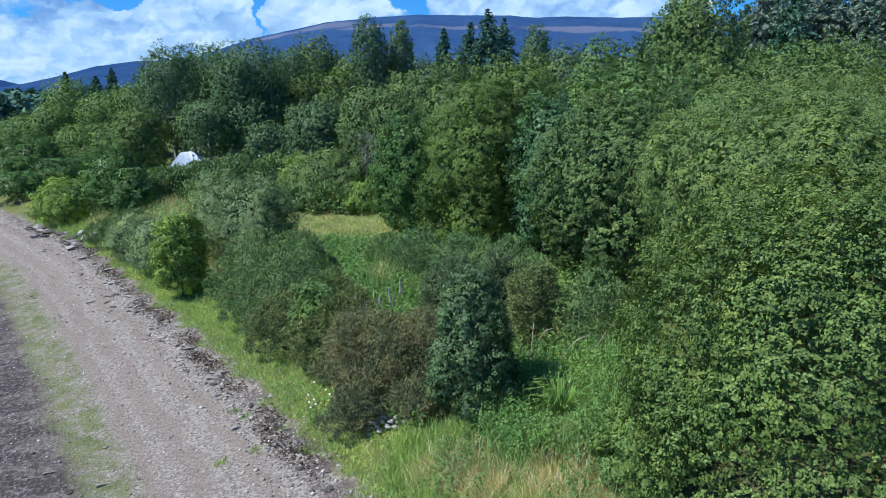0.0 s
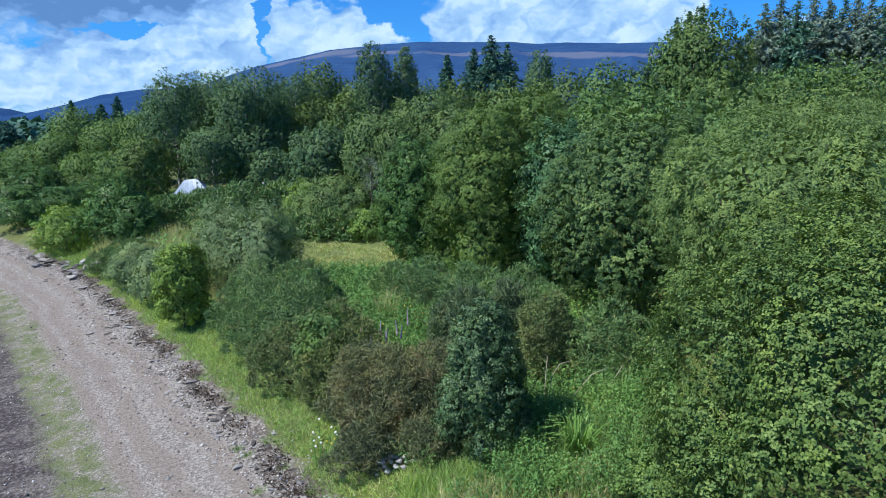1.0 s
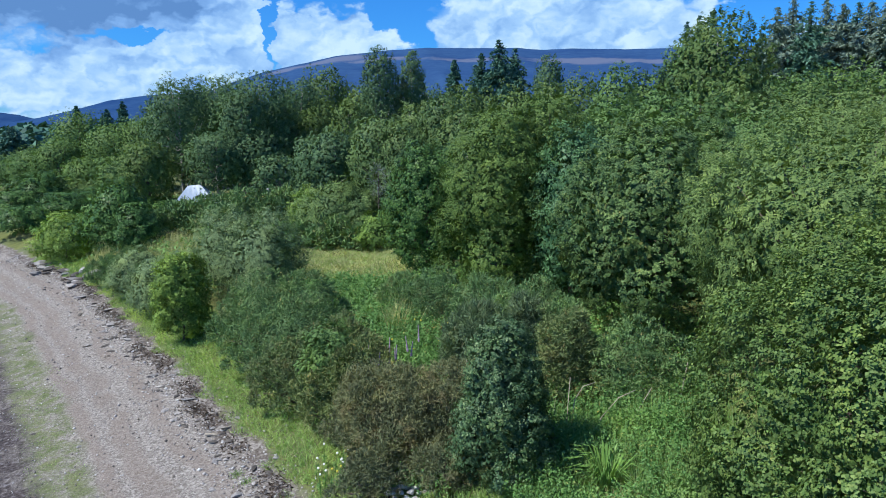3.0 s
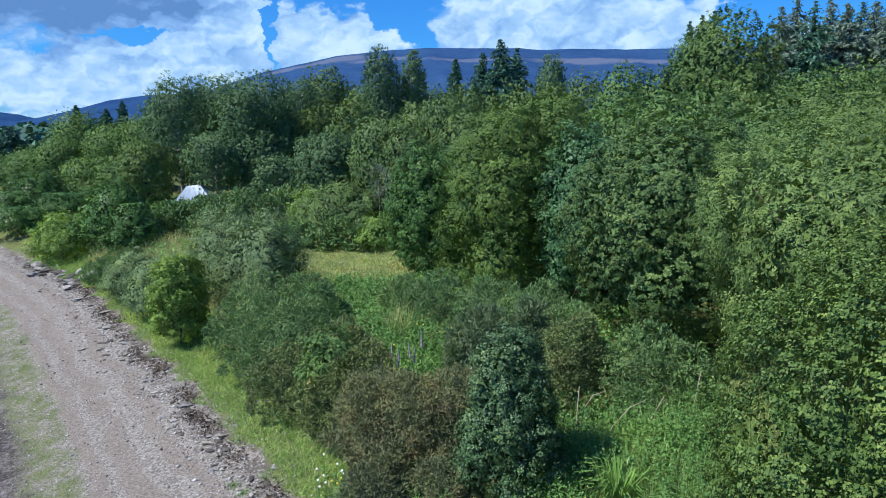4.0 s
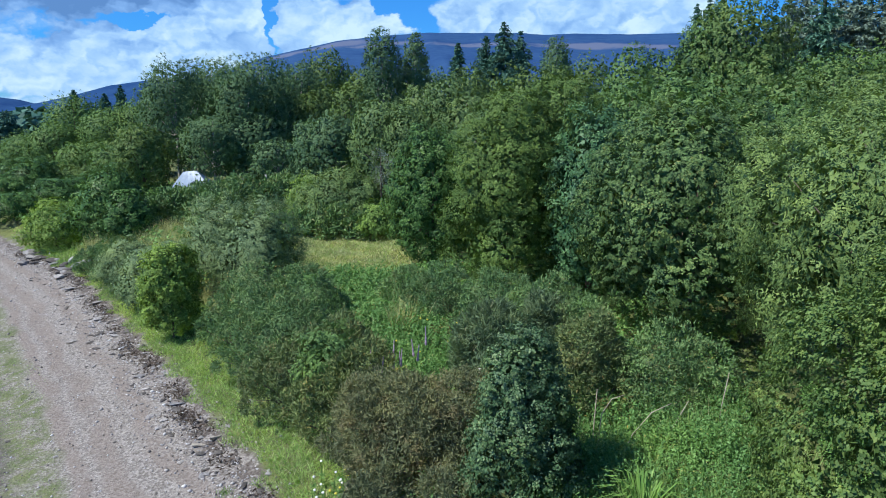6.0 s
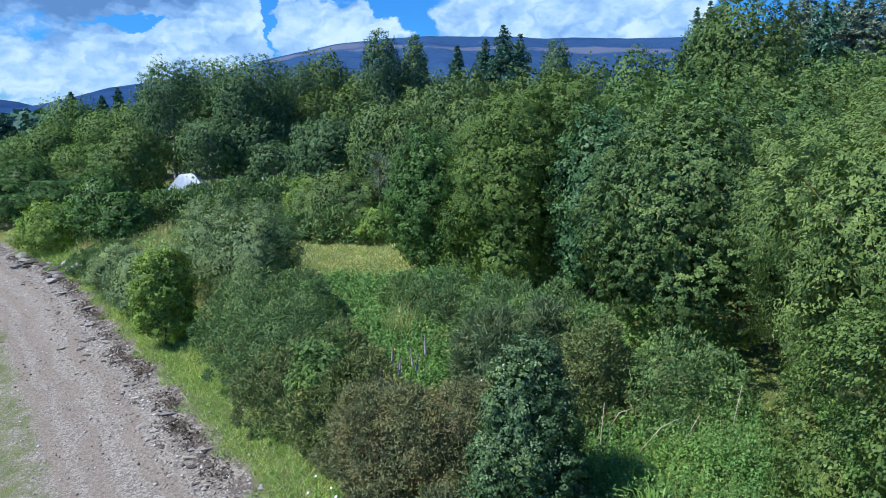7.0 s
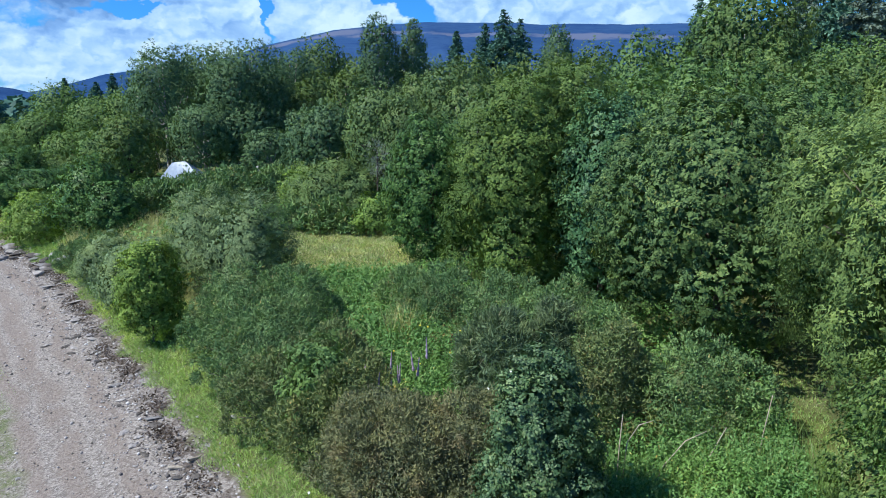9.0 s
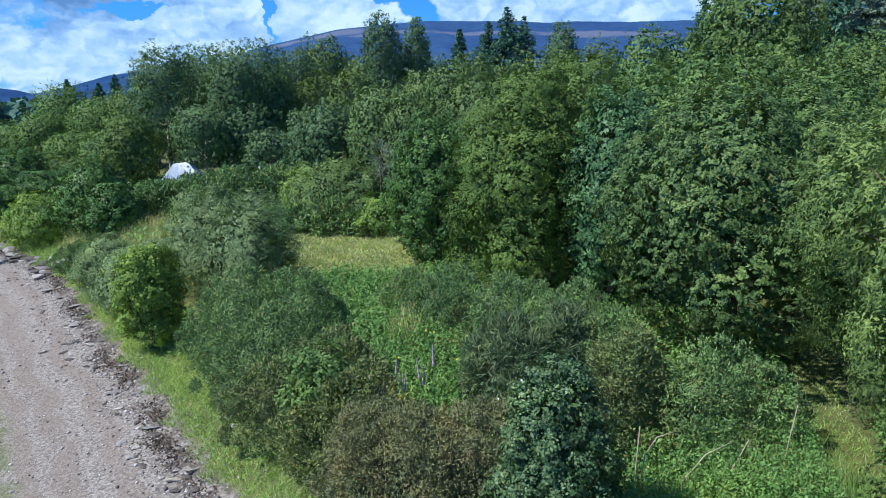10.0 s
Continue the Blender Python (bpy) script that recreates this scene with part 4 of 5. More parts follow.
grey_birch(-19.02, 74.0, 8.45, 2.68)
olive_birch(-6.95, 58.0, 12.39, 2.64)
olive_birch(-4.88, 56.0, 11.6, 1.96)
olive_birch(-1.84, 57.0, 13.95, 2.27)
olive_birch(-4.01, 62.0, 13.49, 2.39)
olive_birch(0.42, 46.0, 11.39, 1.73)
olive_birch(-0.6, 55.0, 12.55, 2.1)
lime_tree(-0.12, 76.0, 15.71, 2.94)
lime_tree(2.47, 86.0, 15.61, 2.75)
lime_tree(4.95, 70.0, 15.25, 3.43)
lime_tree(8.97, 80.0, 16.52, 3.23)
lime_tree(11.48, 76.0, 16.94, 3.46)
wood_tree(11.88, 60.0, 16.26, 2.98)
wood_tree(14.15, 60.0, 15.75, 2.99)
wood_tree(11.53, 46.0, 13.19, 2.71)
wood_tree(15.11, 50.0, 13.57, 2.96)
wood_tree(9.7, 50.0, 13.18, 2.56)
sallow_tree(18.11, 52.0, 14.27, 2.64)
sallow_tree(19.2, 49.0, 13.49, 2.64)
sallow_tree(22.34, 51.0, 13.89, 2.75)
sallow_tree(23.77, 49.0, 13.4, 2.47)
sallow_tree(27.82, 52.0, 14.29, 3.06)
wood_tree(29.02, 66.0, 16.33, 3.73)
wood_tree(33.03, 68.0, 16.97, 4.19)
wood_tree(37.72, 70.0, 17.39, 4.31)
wood_tree(28.34, 72.0, 16.4, 3.48)
tall_birch(-36.89, 98.0, 16.73, 3.54, 11000)
tall_birch(-32.32, 100.0, 17.13, 3.61, 11000)
tall_birch(-26.17, 104.0, 17.06, 3.76, 11000)
tall_birch(-22.66, 106.0, 17.49, 3.82, 11000)
tall_birch(-18.13, 110.0, 17.74, 3.56, 11000)
tall_birch(-39.5, 96.0, 15.34, 3.13, 11000)
tall_birch(-10.46, 100.0, 16.89, 3.95, 11000)
tall_birch(-5.13, 98.0, 17.09, 3.5, 11000)

# scrub round the tent and the left of the clearing
scrub_gorse(-19.25, 62.0, 5.91, 3.13)
scrub_gorse(-23.09, 62.0, 4.88, 2.59)
scrub_gorse(-16.54, 62.0, 5.54, 2.57)
scrub_gorse(-24.61, 61.0, 4.42, 2.44)
scrub_gorse(-19.56, 58.0, 5.05, 2.3)
scrub_gorse(-15.53, 66.0, 5.49, 2.39)
dark_shrub(-46.69, 79.0, 6.35, 3.49)
dark_shrub(-48.01, 77.0, 5.17, 3.41)
dark_shrub(-41.51, 75.0, 4.46, 3.46)
dark_shrub(-40.16, 78.0, 4.62, 3.3)
dark_shrub(-35.94, 78.0, 4.2, 3.3)
dark_shrub(-30.61, 72.0, 4.01, 2.64)
dark_shrub(-43.14, 70.0, 3.54, 2.98)
lime_shrub(-32.38, 58.0, 4.29, 2.64)
dark_shrub(-27.05, 56.5, 7.11, 2.95)
dark_shrub(-24.89, 55.0, 5.35, 1.98)
brown_shrub(-9.62, 55.5, 7.33, 2.86)
brown_shrub(-7.92, 55.0, 6.47, 2.15)
brown_shrub(-11.64, 57.0, 5.8, 2.24)
scrub_gorse(-10.67, 54.0, 3.97, 2.23)
scrub_gorse(-8.96, 53.5, 4.28, 2.21)
scrub_gorse(-7.69, 53.0, 3.98, 1.7)
lime_shrub(-5.97, 52.0, 5.02, 1.94)
lime_shrub(-12.93, 60.0, 6.34, 1.82)
lime_shrub(-21.06, 66.0, 5.49, 1.32)
lichen_shrub(-6.27, 52.0, 8.69, 0.79)

# large trees by the clearing
dark_tree(-2.34, 43.0, 10.07, 2.29)
alder_tree(1.39, 37.0, 11.84, 2.83)
alder_tree(3.99, 38.5, 12.54, 2.95)
blue_alder(4.78, 35.0, 11.04, 1.91)
oak_tree(7.48, 29.5, 11.14, 3.91)

# shrubs along the bank
pale_willow(-13.29, 40.5, 6.63, 2.34)
pale_willow(-10.85, 39.5, 6.62, 2.48)
holly(-13.92, 35.6, 5.02, 1.25)
pale_shrub(-17.49, 41.0, 3.88, 1.75)
pale_shrub(-20.46, 45.0, 3.67, 1.78)
pale_shrub(-17.38, 43.5, 3.7, 1.4)
gorse(-21.75, 46.0, 3.5, 1.74)
gorse(-24.56, 49.0, 2.43, 1.51)

leafy("willow_tree", "broad yellow-green goat willow with leafy crown to the ground", "tree", 8.5, 13.75, 9.2, 4.5, willow_leaf, 0.070, 205000, prof_skirt, 120, 0.21, 16, 0.07, 0.02, trunk=0.045, group="willows", folded=True, slim=0.72)
leafy("willow_tree", "light green willow with narrow leaves and drooping boughs", "tree", 10.5, 21.4, 11.3, 4.45, sallow_leaf, 0.100, 118000, prof_egg, 60, 0.30, 20, 0.12, 0.20, trunk=0.16, slim=0.34, droop=0.35, group="willows")
leafy("rowan_shrub", "blue-green leafy shrub casting a dark shadow", "bush", 0.82, 19.9, 6.15, 1.38, blue_leaf, 0.074, 48000, prof_bud, 84, 0.22, 20, 0.085, 0.02, trunk=0.03, folded=True)
brown_gorse(-2.0, 22.3, 3.95, 1.7)
brown_gorse(-0.6, 22.3, 4.0, 1.49)
brown_gorse(-3.0, 23.0, 3.6, 1.49)
gorse(-3.5, 25.0, 3.9, 1.45, count=25000, mat=mixed_spine)
gorse(-4.5, 25.2, 3.2, 1.61, count=25000, mat=mixed_spine)
gorse(-4.9, 27.4, 4.0, 2.07, count=25000, mat=mixed_spine)
gorse(-6.3, 27.2, 3.2, 1.84, count=25000, mat=mixed_spine)
gorse(-6.8, 29.4, 4.3, 2.18)
gorse(-8.0, 30.1, 3.6, 1.95)
gorse(-9.0, 32.4, 4.8, 2.18)
gorse(-7.0, 32.6, 4.6, 2.07)
gorse(-10.4, 33.6, 3.6, 1.49)
gorse(3.0, 24.3, 5.0, 1.35, count=25000, mat=mixed_spine)
gorse(5.2, 24.0, 4.75, 1.95)
gorse(-1.5, 32.3, 4.7, 1.85)
gorse(0.5, 30.7, 4.9, 1.95)
gorse(2.3, 28.8, 5.0, 1.84)
gorse(3.3, 26.8, 4.9, 1.49)
gorse(-2.9, 33.6, 4.3, 1.61)
broom(0.3, 26.6, 4.7, 1.25)
broom(2.0, 27.2, 4.9, 0.9)
leafy("sapling", "mid-green leafy sapling growing out of gorse", "tree", -4.7, 25.7, 4.3, 1.05, wood_leaf, 0.11, 12000, prof_egg, 22, 0.42, 22, 0.14, 0.05, trunk=0.05)
near_sallow(14.2, 27.5, 11.7, 3.6)
near_sallow(17.5, 34.0, 11.6, 4.0, oak_leaf)
near_sallow(12.5, 35.5, 11.2, 3.2, wood_leaf)
near_sallow(23.0, 40.0, 12.4, 4.0, olive_leaf)
wood_tree(9.4, 38.0, 11.8, 2.9)
wood_tree(8.2, 44.0, 12.3, 3.0)
wood_tree(15.5, 42.0, 12.2, 3.0)
leafy("willow_shrub", "dull grey-green willow shrub at the foot of the tree", "bush", 7.7, 9.8, 5.3, 1.5, oak_leaf, 0.085, 30000, prof_dome, 40, 0.3, 30, 0.12, 0.02, trunk=0.06, group="willows")
leafy("willow_shrub", "dull grey-green willow shrub at the foot of the tree", "bush", 9.4, 9.1, 5.8, 1.7, oak_leaf, 0.085, 30000, prof_dome, 40, 0.3, 30, 0.12, 0.02, trunk=0.06, group="willows")
leafy("willow_shrub", "mid-green willow shrub growing out of nettles", "bush", 4.9, 16.0, 3.9, 1.2, wood_leaf, 0.08, 20000, prof_dome, 30, 0.32, 30, 0.12, 0.02, trunk=0.05, group="willows")
spiny("gorse_bush", "low brown-green gorse bush beside a stone heap", -2.75, 20.5, 2.1, 0.95, brown_spine, 14000, 0.07, per=30, tuft=0.06, wide=0.022)
spiny("gorse_bush", "low brown-green gorse bush beside a stone heap", -0.75, 20.5, 2.3, 0.95, brown_spine, 14000, 0.07, per=30, tuft=0.06, wide=0.022)

# ---- tent, caravan, post ----
def sheet(name, corners, parent, sag=0.06, n=8):
    """A stretched sheet of canvas between four corners that sags a little and is stitched in bays."""
    a, b, c, d = (np.array(p) for p in corners)
    V = []
    for j in range(n + 1):
        for i in range(n + 1):
            u, v = i / n, j / n
            p = (a * (1 - u) + b * u) * (1 - v) + (d * (1 - u) + c * u) * v
            V.append(p - np.array([0, 0, sag * math.sin(math.pi * u) * math.sin(math.pi * v) + 0.012 * (i % 2)]))
    f = [[j * (n + 1) + i, j * (n + 1) + i + 1, (j + 1) * (n + 1) + i + 1, (j + 1) * (n + 1) + i] for j in range(n) for i in range(n)]
    ob = mesh_ob(name, V, f, canvas_mat, parent)
    ob.modifiers.new("cloth", "SOLIDIFY").thickness = 0.01
    return ob


def ridge_tent():
    """A silver-grey canvas tent: a short ridge, one end hipped, low walls, poles and guy ropes."""
    x, y = -26.75, 72.5
    ob = thing("canvas_tent", "silver-grey canvas ridge tent with hipped end among scrub", "tent", (x, y, float(land(x, y))))
    r0, r1 = (-1.2, 0.1, 2.72), (0.15, 0.0, 2.85)
    fl, fr, br, bl = (-1.8, -1.5, 1.35), (2.05, -1.35, 1.1), (2.05, 1.35, 1.1), (-1.8, 1.5, 1.35)
    sheet("roof", (fl, fr, r1, r0), ob)
    sheet("roof", (br, bl, r0, r1), ob)
    sheet("hip", (fr, br, r1, r1), ob)
    sheet("gable", (bl, fl, r0, r0), ob)
    for a, b in ((fl, fr), (fr, br), (br, bl), (bl, fl)):
        sheet("wall", ((a[0], a[1], 0.02), (b[0], b[1], 0.02), (b[0] * 0.985, b[1] * 0.985, b[2] - 0.03), (a[0] * 0.985, a[1] * 0.985, a[2] - 0.03)), ob, 0.0)
    for px, tall in ((r0[0], 2.95), (r1[0], 3.05)):
        v, f = tubes([[((px, 0.05, 0), 0.04), ((px, 0.05, tall), 0.035)]], 8)
        mesh_ob("pole", v, f, dead_wood, ob)
    for px, py, pz in (fl, fr, br, bl):
        v, f = tubes([[((px, py, pz), 0.008), ((px * 1.6, py * 1.7, 0.02), 0.008)]], 4)
        mesh_ob("guy_rope", v, f, white_panel, ob)


def box(bm, x0, x1, y0, y1, z0, z1, bevel=0.0):
    r = bmesh.ops.create_cube(bm, size=1.0)
    bmesh.ops.scale(bm, vec=(x1 - x0, y1 - y0, z1 - z0), verts=r["verts"])
    bmesh.ops.translate(bm, vec=((x0 + x1) / 2, (y0 + y1) / 2, (z0 + z1) / 2), verts=r["verts"])
    if bevel:
        es = list({e for v in r["verts"] for e in v.link_edges})
        bmesh.ops.bevel(bm, geom=es, offset=bevel, segments=3, affect="EDGES")


def caravan():
    x, y = -12.4, 96.0
    ob = thing("caravan", "white touring caravan half hidden behind birch branches", "caravan", (x, y, float(land(x, y))))
    ob.rotation_euler = (0, 0, 0.25)
    bm = bmesh.new()
    box(bm, -2.3, 2.3, -1.05, 1.05, 0.45, 2.55, 0.28)
    part("body", bm, white_panel, ob)
    for x0, x1 in ((-1.9, -0.8), (-0.35, 0.35), (0.9, 1.9)):
        bm = bmesh.new()
        box(bm, x0, x1, -1.075, -1.03, 1.3, 1.95, 0.02)
        pane = part("window", bm, dark_glass, ob, "dark caravan window")
        bm = bmesh.new()
        for a, b, c, d in ((x0 - 0.04, x1 + 0.04, 1.26, 1.3), (x0 - 0.04, x1 + 0.04, 1.95, 1.99), (x0 - 0.04, x0, 1.3, 1.95), (x1, x1 + 0.04, 1.3, 1.95)):
            box(bm, a, b, -1.085, -1.04, c, d)
        part("frame", bm, rubber, pane)
    for px in (-0.45, 0.45):
        for side in (-0.95, 0.95):
            bm = bmesh.new()
            bmesh.ops.create_cone(bm, cap_ends=True, segments=20, radius1=0.32, radius2=0.32, depth=0.2, matrix=Matrix.Translation((px, side, 0.32)) @ Matrix.Rotation(math.pi / 2, 4, "X"))
            wheel = part("wheel", bm, rubber, ob)
            bm = bmesh.new()
            bmesh.ops.create_cone(bm, cap_ends=True, segments=16, radius1=0.17, radius2=0.15, depth=0.23, matrix=Matrix.Translation((px, side, 0.32)) @ Matrix.Rotation(math.pi / 2, 4, "X"))
            part("hub_cap", bm, white_panel, wheel)
    bm = bmesh.new()
    box(bm, 2.2, 3.3, -0.08, 0.08, 0.42, 0.52, 0.02)
    part("tow_bar", bm, rubber, ob)


ridge_tent()
caravan()
px, py = -18.05, 66.0
v, f = tubes([[((0, 0, -0.2), 0.11), ((0, 0, 1.6), 0.10), ((0.03, 0, 2.9), 0.09)]], 8)
post = mesh_ob("post", v, f, post_mat, smooth=True)
post.location = (px, py, float(land(px, py)))
tagged(post, "weathered grey wooden post standing in scrub", "post")


# ---- stones and driftwood ----
def rock_mesh(seed, mat, flat):
    bm = bmesh.new()
    bmesh.ops.create_icosphere(bm, subdivisions=2, radius=1.0)
    rng = random.Random(seed)
    cuts = [(Vector((rng.gauss(0, 1), rng.gauss(0, 1), rng.gauss(0, 1))).normalized(), rng.uniform(0.45, 0.8)) for _ in range(9)]
    for v2 in bm.verts:
        for n2, d in cuts:
            over = v2.co.dot(n2) - d
            if over > 0:
                v2.co -= n2 * over * 0.9
        v2.co += v2.co.normalized() * noise.noise(v2.co * 2.2 + Vector((seed, 0, 0))) * 0.10
        v2.co.z *= flat
    me = bpy.data.meshes.new("rock")
    bm.to_mesh(me)
    bm.free()
    me.materials.append(mat)
    return me


ROCKS = {"dark": [rock_mesh(s, dark_stone, 0.32) for s in range(1, 6)], "grey": [rock_mesh(s, grey_stone, 0.38) for s in range(11, 16)],
         "pale": [rock_mesh(s, pale_stone, 0.7) for s in range(21, 24)]}


def stone(kind, x, y, size, label, group="stones along the shore", turn=0.0, lift=0.25, stretch=(1, 1, 1)):
    k = random.randrange(len(ROCKS[kind]))
    ob = new("stone", ROCKS[kind][k])
    ob.matrix_basis = Matrix.LocRotScale((x, y, float(land(x, y)) + size * 0.5 * lift), Euler((random.uniform(-.15, .15), random.uniform(-.15, .15), turn)), Vector((size * stretch[0], size * stretch[1], size * stretch[2])))
    return tagged(ob, label, "stone", group)


def at_shore(y, d):
    """The place d metres inland of the foot of the bank, about level with y."""
    x = float(np.interp(y, SHORE[:, 1], SHORE[:, 0]))
    return x + d * 0.80, y + d * 0.60


random.seed(4)
for i in range(120):
    y = 14 + 46 * (i / 120) + random.uniform(-0.3, 0.3)
    d = random.choice([random.gauss(-0.45, 0.25), random.gauss(-0.9, 0.45)])
    x, y = at_shore(y, d)
    s = random.uniform(0.06, 0.17) * (1.0 if random.random() < 0.85 else 1.7)
    if random.random() < 0.75:
        stone("dark", x, y, s, "dark weed-covered flat stone on the wrack line", turn=random.uniform(0, 6))
    else:
        stone("grey", x, y, s, "grey flat stone at the foot of the bank", turn=random.uniform(0, 6))
for i in range(85):
    y = random.uniform(22, 54)
    x, y = at_shore(y, random.gauss(-1.3, 0.55))
    stone("grey" if random.random() < 0.7 else "dark", x, y, random.uniform(0.07, 0.2), "flat grey stone strewn below the wrack line", turn=random.uniform(0, 6), stretch=(1.3, 0.8, 0.7))
for i in range(26):
    x, y = at_shore(random.uniform(50, 58), random.gauss(-0.2, 0.35))
    stone(random.choice(["dark", "grey"]), x, y, random.uniform(0.25, 0.6), "large stone heaped at the shore bend", turn=random.uniform(0, 6))
stone("pale", -26.7, 51.6, 0.85, "large pale grey boulder at the shore bend", turn=0.6, stretch=(1.1, 0.8, 0.9))
stone("pale", -28.3, 53.0, 0.5, "pale grey boulder at the shore bend", turn=2.0)
for i in range(22):
    a, d = i * 2.4, 0.105 * math.sqrt(i)
    ob = stone("pale", -1.88 + math.cos(a) * d * 1.25, 20.3 + math.sin(a) * d * 0.8, random.uniform(0.08, 0.13), "pale grey stone in a small heap under gorse", "stones in the heap", turn=a, lift=0.9)
    ob.location.z += max(0.0, 0.30 - 0.6 * d)
stone("pale", -8.1, 28.1, 0.17, "small white stone on the grassy bank", turn=1.0)
stone("pale", 3.0, 16.4, 0.15, "small white stone in long grass", turn=1.0, lift=1.2)
for y, d, s in ((41.0, -0.9, 0.42), (43.6, -0.4, 0.36), (38.0, -0.8, 0.3), (33.0, -1.1, 0.26), (47.5, -1.0, 0.4), (29.5, -0.6, 0.26)):
    x, y = at_shore(y, d)
    stone("grey", x, y, s, "broad pale slab lying on gravel", turn=d * 5, stretch=(1.5, 0.8, 0.5))
for i in range(46):
    y = random.uniform(17, 48)
    x, y = at_shore(y, random.uniform(-6.6, -2.0) if i < 26 else random.uniform(-13, -6.5))
    stone(random.choice(["dark", "grey"]), x, y, random.uniform(0.05, 0.12), "loose stone lying on the gravel track", turn=random.uniform(0, 6))


def driftwood(x, y, length, turn, r):
    rng = random.Random(int(x * 31))
    n = 6
    path = [(((i / n - 0.5) * length, rng.uniform(-0.02, 0.02), r * 0.8 + rng.uniform(0, 0.01)), r * (1 - 0.35 * i / n)) for i in range(n + 1)]
    v, f = tubes([path], 8)
    ob = mesh_ob("driftwood", v, f, dead_wood, smooth=True)
    ob.location, ob.rotation_euler = (x, y, float(land(x, y))), (0, 0.05, turn)
    return tagged(ob, "bleached driftwood log on the wrack line", "driftwood")


driftwood(-9.15, 25.95, 0.45, 0.1, 0.06)
driftwood(-8.7, 26.35, 0.5, 0.9, 0.05)
driftwood(-12.6, 20.6, 0.45, 0.6, 0.035)
driftwood(-10.4, 19.7, 0.5, 0.5, 0.04)

rng = np.random.default_rng(77)
n = 8000
yy = rng.uniform(12, 62, n)
dd = np.where(rng.uniform(size=n) < 0.6, rng.normal(-0.8, 0.7, n), rng.uniform(-12, 0, n))
xx = np.interp(yy, SHORE[:, 1], SHORE[:, 0]) + dd * 0.8
yy = yy + dd * 0.6
s = rng.uniform(0.018, 0.06, n) * np.where(rng.uniform(size=n) < 0.08, 1.8, 1)
octa = np.array([(1, 0, 0), (0, 1, 0), (-1, 0, 0), (0, -1, 0), (0, 0, 0.7), (0, 0, -0.7)], float)
V = octa[None] * s[:, None, None] * rng.uniform(0.6, 1.3, (n, 6, 1)) + np.stack([xx, yy, land(xx, yy) + s * 0.2], 1)[:, None]
tri = np.array([(0, 1, 4), (1, 2, 4), (2, 3, 4), (3, 0, 4), (1, 0, 5), (2, 1, 5), (3, 2, 5), (0, 3, 5)])
F3 = (np.arange(n)[:, None, None] * 6 + tri[None]).reshape(-1, 3)


def pebble_material():
    m, n2, l, b = material("pebble", 0.85, 0.3)
    geo = n2.new("ShaderNodeNewGeometry")
    l.new(ramp(n2, l, geo.outputs["Random Per Island"], [(0.0, (0.09, 0.08, 0.078)), (0.4, (0.24, 0.215, 0.205)), (0.8, (0.42, 0.39, 0.38)), (1.0, (0.62, 0.6, 0.59))]), b.inputs["Base Color"])
    return m


tagged(mesh_ob("pebbles", V.reshape(-1, 3), F3, pebble_material()), "loose grey and brown pebbles on the beach", "pebbles", kind="stuff")

# dried weed in heaps on the high-water line
n = 7500
yy = rng.uniform(13, 60, n)
dd = rng.normal(-0.5, 0.28, n) + 0.2 * np.sin(yy * 1.7)
ok = np.sin(yy * 2.3) + np.sin(yy * 0.9 + 1.0) + rng.normal(size=n) * 0.5 > -0.3
yy, dd = yy[ok], dd[ok]
xx = np.interp(yy, SHORE[:, 1], SHORE[:, 0]) + dd * 0.8
yy = yy + dd * 0.6
n = len(xx)
P = np.stack([xx, yy, land(xx, yy) + rng.uniform(0.01, 0.07, n)], 1)
V, f = slip_arrays(rng, P, unit(rng.normal(size=(n, 3)) * 0.45 + np.array([0, 0, 1])), rng.uniform(0.06, 0.2, n), 0.05)
tagged(mesh_ob("wrack", V, f, plain("dried_weed", (0.055, 0.040, 0.030), 0.9, 0.2, 0, 0.6, 3.0)), "dark dried weed strewn on the wrack line", "seaweed", kind="stuff")

# ---- grass and herbs ----
def in_meadow(x, y):
    main = (np.abs(x + 7.6 + (y - 48) * 0.12) < 4.0) & (y > 40) & (y < 54)
    return main | ((np.abs(x + 23.3) < 2.8) & (y > 53.5) & (y < 60.5))


def on_path(x, y):
    """The trodden grass way under the willows."""
    return (np.abs(x - 7.3 - (y - 21.3) * 0.28) < 0.75) & (y > 18.3) & (y < 29)


rng = np.random.default_rng(8)
x, y = scatter(rng, 20000, 5.5, 12, 18.5, 30, on_path)
blades("path_grass", "short pale grass on a trodden way", "grass", x, y, 0.14, 0.025, grass_blade, 15, 0.8)
x, y = scatter(rng, 9000, 1.2, 7.4, 16.5, 23.5, lambda a, b: (inland(a, b) > 2.2) & (np.sin(a * 1.9 + b) + np.sin(b * 2.7) > -0.4))
blades("seeding_grass", "tall pale green grass among nettles", "grass", x, y, 1.0, 0.02, grass_blade, 16, 0.3)
x, y = scatter(rng, 1350000, -36, 12, 0, 62, lambda a, b: (inland(a, b) > 0.0 + 0.25 * np.sin(b * 2.1) + 0.15 * np.sin(b * 5.3)) & (inland(a, b) < 3.2))
blades("verge_grass", "bright green rough grass along the bank", "grass", x, y, 0.26, 0.020, grass_blade, 9, 1.0)
x, y = scatter(rng, 120000, -27, -2, 39, 61, in_meadow)
blades("meadow_grass", "yellowed mown grass in the clearing", "grass", x, y, 0.18, 0.045, straw_blade, 10, 1.0)
x, y = scatter(rng, 42000, -27, -2, 39, 61, in_meadow)
blades("meadow_tufts", "green grass tufts in the clearing", "grass", x, y, 0.2, 0.045, grass_blade, 10, 0.8)
